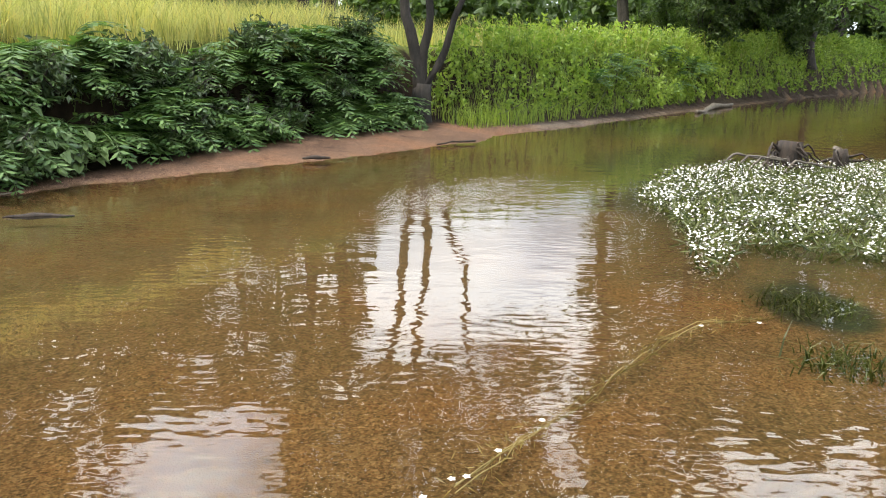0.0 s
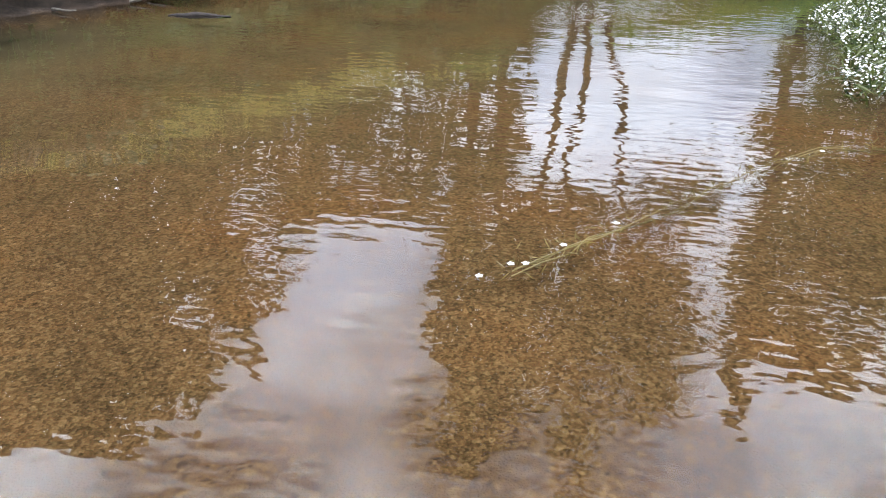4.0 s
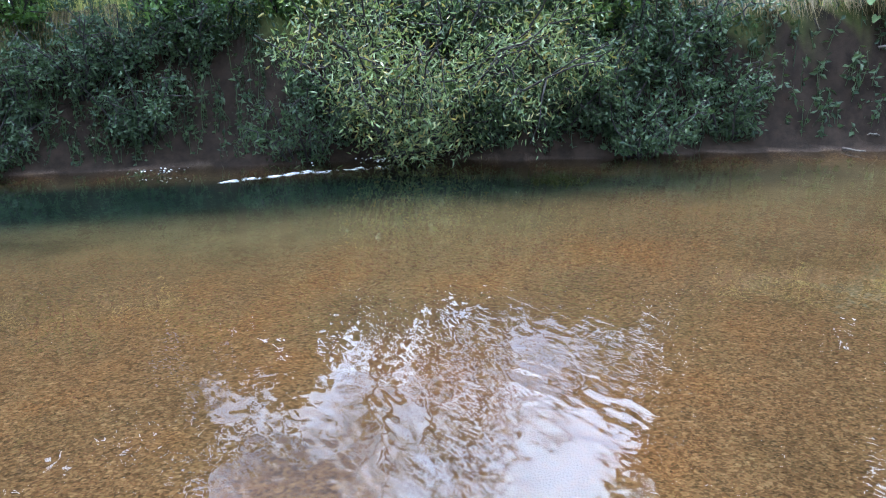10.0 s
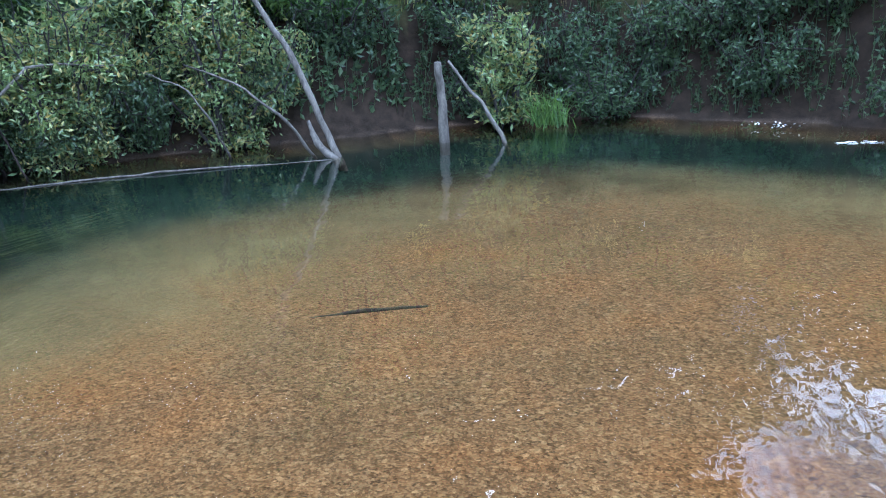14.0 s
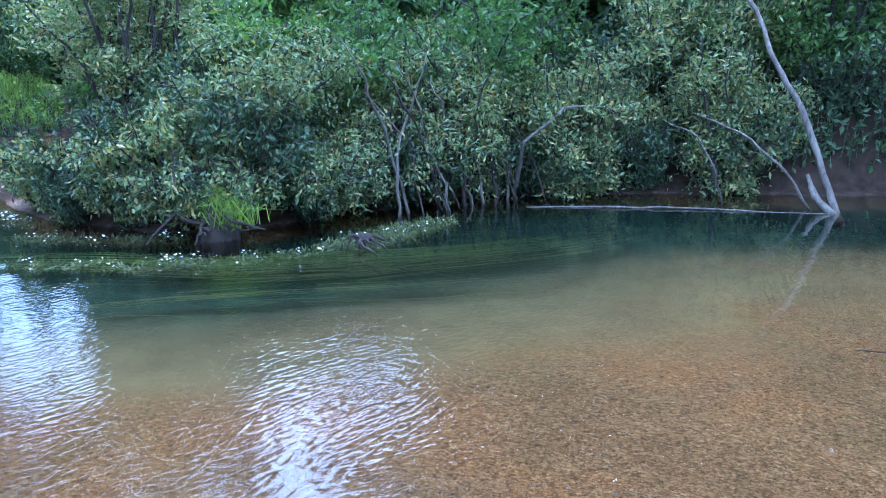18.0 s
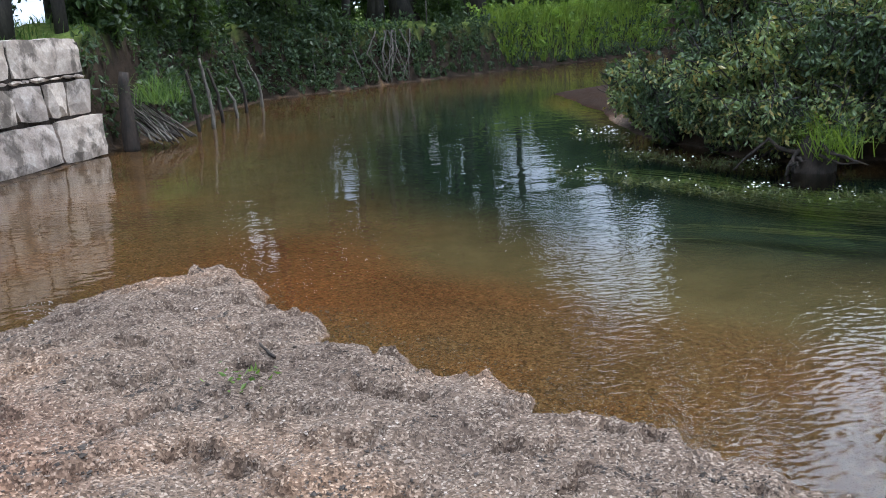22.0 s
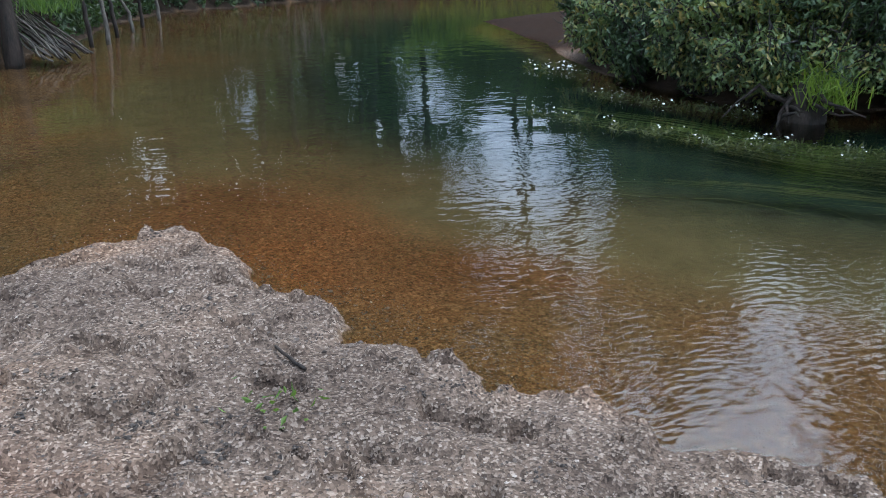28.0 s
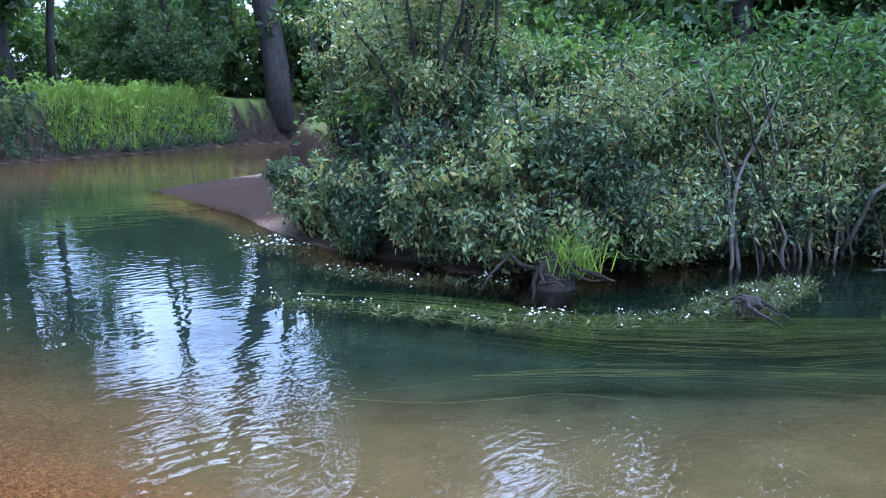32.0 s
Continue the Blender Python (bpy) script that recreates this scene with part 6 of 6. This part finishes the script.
part("notice", bmp, plain_mat("grey_print", (0.25, 0.27, 0.3)), sign).matrix_local = pose(0, 0.014, SIGN_Z + 0.02, 0, 0, 8)


def bare_trunk(x, y, h, r, lean, seed, label="slim tree trunk on the far bank", limbs=10, reach=2.2, first=5):
    rng = np.random.default_rng(seed)
    z = lay(x, y)
    t = thing("tree", label, "tree", (x, y, z), "trees on the far bank")
    line = wobble((0, 0, -0.2), (lean[0], lean[1], h), 10, 0.12, rng)
    part("trunk", Soup().tube(line, np.linspace(r, r * 0.4, 10), 8).mesh("trunk", BARK, True), BARK, t)
    tips, w = [], Soup()
    for k in range(limbs):
        p = line[rng.integers(first, 10)]
        a = rng.uniform(0, 6.28)
        q = p + np.array([math.cos(a), math.sin(a), 0.3]) * rng.uniform(0.8, reach)
        w.tube(wobble(p, q, 4, 0.2, rng), np.linspace(0.03, 0.006, 4), 4)
        tips.append(p + (q - p) * rng.uniform(0.2, 1.1, (260, 1)) + rng.normal(size=(260, 3)) * 0.35)
    part("limbwood", w.mesh("limbwood", BARK), BARK, t)
    part("crown", Soup().leaves(np.vstack(tips), 0.16, rng, 0.55).mesh("crown"), LEAF, t)


for q, (x, y, h_, r, ln_) in enumerate([(-0.4, -25.5, 7, 0.11, (0.3, 0)), (0.5, -25.0, 8, 0.14, (-0.2, 0)), (-3.0, -27.0, 7, 0.1, (0.2, 0)), (1.6, -23.5, 7, 0.12, (-0.6, 0)), (4.6, -15.0, 8, 0.16, (-0.4, 0.2)), (4.9, -13.6, 7, 0.1, (0.5, 0)), (5.6, -13.2, 8, 0.17, (-0.2, 0)), (2.9, -20.6, 8, 0.13, (-0.8, 0.6))]):
    bare_trunk(x, y, h_, r, ln_, 950 + q)
bare_trunk(-12.6, -36.5, 19, 0.14, (0.3, 0.2), 972, "tall slim tree behind the far bank", 46, 4.6, 6)
bare_trunk(-13.2, -29.2, 19, 0.2, (0.3, -0.2), 974, "tall leafy tree at the river bend", 64, 3.3, 4)
bare_trunk(-5.5, -30.0, 17, 0.13, (0.1, 0.2), 975, "tall slim tree behind the far bank", 46, 1.7, 3)
bare_trunk(-9.6, -31.5, 17, 0.13, (-0.6, 0.2), 973, "tall slim tree behind the far bank", 40, 4.0, 6)
bare_trunk(-3.4, -29.0, 15, 0.2, (0.4, 0.6), 971, "tall dark tree on the far bank", 40, 4.4, 6)
bare_trunk(-12.2, -28.0, 19, 0.46, (3.9, -2.2), 970, "thick dark leaning tree at the river bend", 44, 4.0, 4)

# ---------------------------------------------------------------- the gravel bar
rngp = np.random.default_rng(1000)
n_p = 110000
rad = 1.6 + 5.2 * rngp.beta(1.1, 1.6, n_p)
ang_ = rngp.uniform(radians(180), radians(345), n_p)
px_, py_ = 1.5 + rad * np.cos(ang_), -1.2 + rad * np.sin(ang_)
pz_, pd_, _ = ground_height(px_, py_)
keep = (pz_ > -0.05) & (pd_ < 2.6) & ((np.hypot(px_ - 4.3, (py_ + 4.3) / 1.1) > 1.1) | (rngp.uniform(size=n_p) < 0.15))
px_, py_, pz_ = px_[keep], py_[keep], pz_[keep]
octa = np.array([(1, 0, 0), (0, 1, 0), (-1, 0, 0), (0, -1, 0), (0.2, 0.1, 0.6), (0, 0, -0.6)])
sz_ = 0.0029 * np.exp(rngp.normal(0, 0.45, len(px_)))
rot_ = rngp.uniform(0, 6.28, len(px_))
sc_ = rngp.uniform(0.8, 1.2, (len(px_), 3)) * sz_[:, None]
v_ = octa[None] * sc_[:, None]
cx_, sx_ = np.cos(rot_)[:, None], np.sin(rot_)[:, None]
v_ = np.stack([v_[..., 0] * cx_ - v_[..., 1] * sx_, v_[..., 0] * sx_ + v_[..., 1] * cx_, v_[..., 2]], -1)
v_ += np.stack([px_, py_, pz_ + sz_ * 0.3], -1)[:, None]
tri_ = np.array([(0, 1, 4), (1, 2, 4), (2, 3, 4), (3, 0, 4), (1, 0, 5), (2, 1, 5), (3, 2, 5), (0, 3, 5)])
f_ = (np.arange(len(px_))[:, None, None] * 6 + tri_[None]).reshape(-1, 3)


def pebble_mat():
    m, n, l, p = nodes_of("river_pebbles")
    geo = n.new("ShaderNodeNewGeometry")
    c = ramp(n, l, geo.outputs["Random Per Island"], [(0.0, (0.055, 0.042, 0.034)), (0.35, (0.13, 0.097, 0.072)), (0.75, (0.2, 0.148, 0.11)), (0.96, (0.26, 0.2, 0.155)), (1.0, (0.48, 0.42, 0.35))])
    l.new(c, p.inputs["Base Color"])
    p.inputs["Roughness"].default_value = 0.7
    return m


PEBBLE = pebble_mat()
solo("pebbles", grid_mesh("pebbles", v_.reshape(-1, 3), f_, PEBBLE), PEBBLE, "small brown and white pebbles of the gravel bar", "gravel", kind="stuff")
clump = lump(px_, py_, 6.0, 8.0) + 0.6 * lump(px_, py_, 21.0, 2.0) + rngp.normal(0, 0.25, len(px_)) > 0.75
cl_ = np.flatnonzero(clump & (pz_ > 0.04))[:2600]
v2_ = octa[None] * (rngp.uniform(0.6, 1.3, (len(cl_), 3)) * (0.0052 * np.exp(rngp.normal(0, 0.4, len(cl_))))[:, None])[:, None] + rngp.normal(0, 0.002, (len(cl_), 6, 3))
v2_ += np.stack([px_[cl_], py_[cl_], pz_[cl_] + 0.003], -1)[:, None]
CLOD = plain_mat("damp_earth", (0.05, 0.04, 0.032), 0.95, 0.4, 60.0)
solo("earth_crumbs", grid_mesh("earth_crumbs", v2_.reshape(-1, 3), f_[: len(cl_) * 8], CLOD), CLOD, "dark damp crumbs of earth on the gravel", "gravel", kind="stuff")
for q, (x, y, s_, c_) in enumerate([(4.41, -5.43, 0.045, 1), (3.55, -4.95, 0.03, 1), (3.53, -4.17, 0.05, 0), (3.7, -4.3, 0.04, 0), (3.62, -4.05, 0.035, 0), (3.85, -4.2, 0.03, 1), (3.3, -4.1, 0.03, 0), (2.7, -3.3, 0.022, 1), (1.9, -3.9, 0.02, 1)]):
    st = solo("stone", blob(np.random.default_rng(1100 + q), s_, (1.2, 0.9, 0.6), 2, 0.06), STONE if c_ else GREYWOOD, "pale stone lying on the gravel" if c_ else "small grey stone lying on the mud", "stone", "loose stones", at=(x, y, lay(x, y) + s_ * 0.2))
TW = [((3.22, -4.78), (2.86, -4.62), 0.012), ((2.95, -4.5), (2.78, -4.42), 0.006), ((4.95, -7.75), (4.5, -7.4), 0.014), ((4.6, -7.2), (4.35, -6.9), 0.006), ((3.1, -3.9), (2.95, -4.15), 0.006), ((2.4, -3.1), (2.7, -3.25), 0.007), ((3.3, -3.2), (3.05, -3.45), 0.009), ((1.5, -4.3), (1.6, -4.6), 0.008), ((3.95, -6.9), (3.8, -7.4), 0.005), ((2.0, -2.6), (2.3, -2.75), 0.006), ((5.3, -6.6), (5.0, -6.9), 0.006), ((4.2, -5.2), (4.0, -4.9), 0.006)]
for q, (p0, p1, r) in enumerate(TW):
    pole("twig", "dark twig lying on the gravel", [(*p0, lay(*p0) + r), ((p0[0] + p1[0]) / 2 + 0.02, (p0[1] + p1[1]) / 2, lay((p0[0] + p1[0]) / 2, (p0[1] + p1[1]) / 2) + r + 0.02), (*p1, lay(*p1) + r)], (r, r * 0.9, r * 0.5), DARKWOOD, "twigs on the gravel", seed=1200 + q, sides=6)
for q, (x, y) in enumerate([(4.15, -4.2), (3.95, -4.5), (4.3, -3.9), (1.63, -4.05), (4.4, -4.6), (3.75, -3.85), (4.1, -3.7)]):
    rngw = np.random.default_rng(1300 + q)
    s = Soup()
    s.leaves(np.column_stack([rngw.normal(0, 0.07, (26, 2)), rngw.uniform(0, 0.06, 26)]), 0.06 if q != 3 else 0.04, rngw, 0.45, -0.2)
    solo("weed_plant", s.mesh("weed_plant", NETTLE), NETTLE, "small green weed on the wet mud", "plant", "weeds on the mud", kind="stuff", at=(x, y, lay(x, y)))
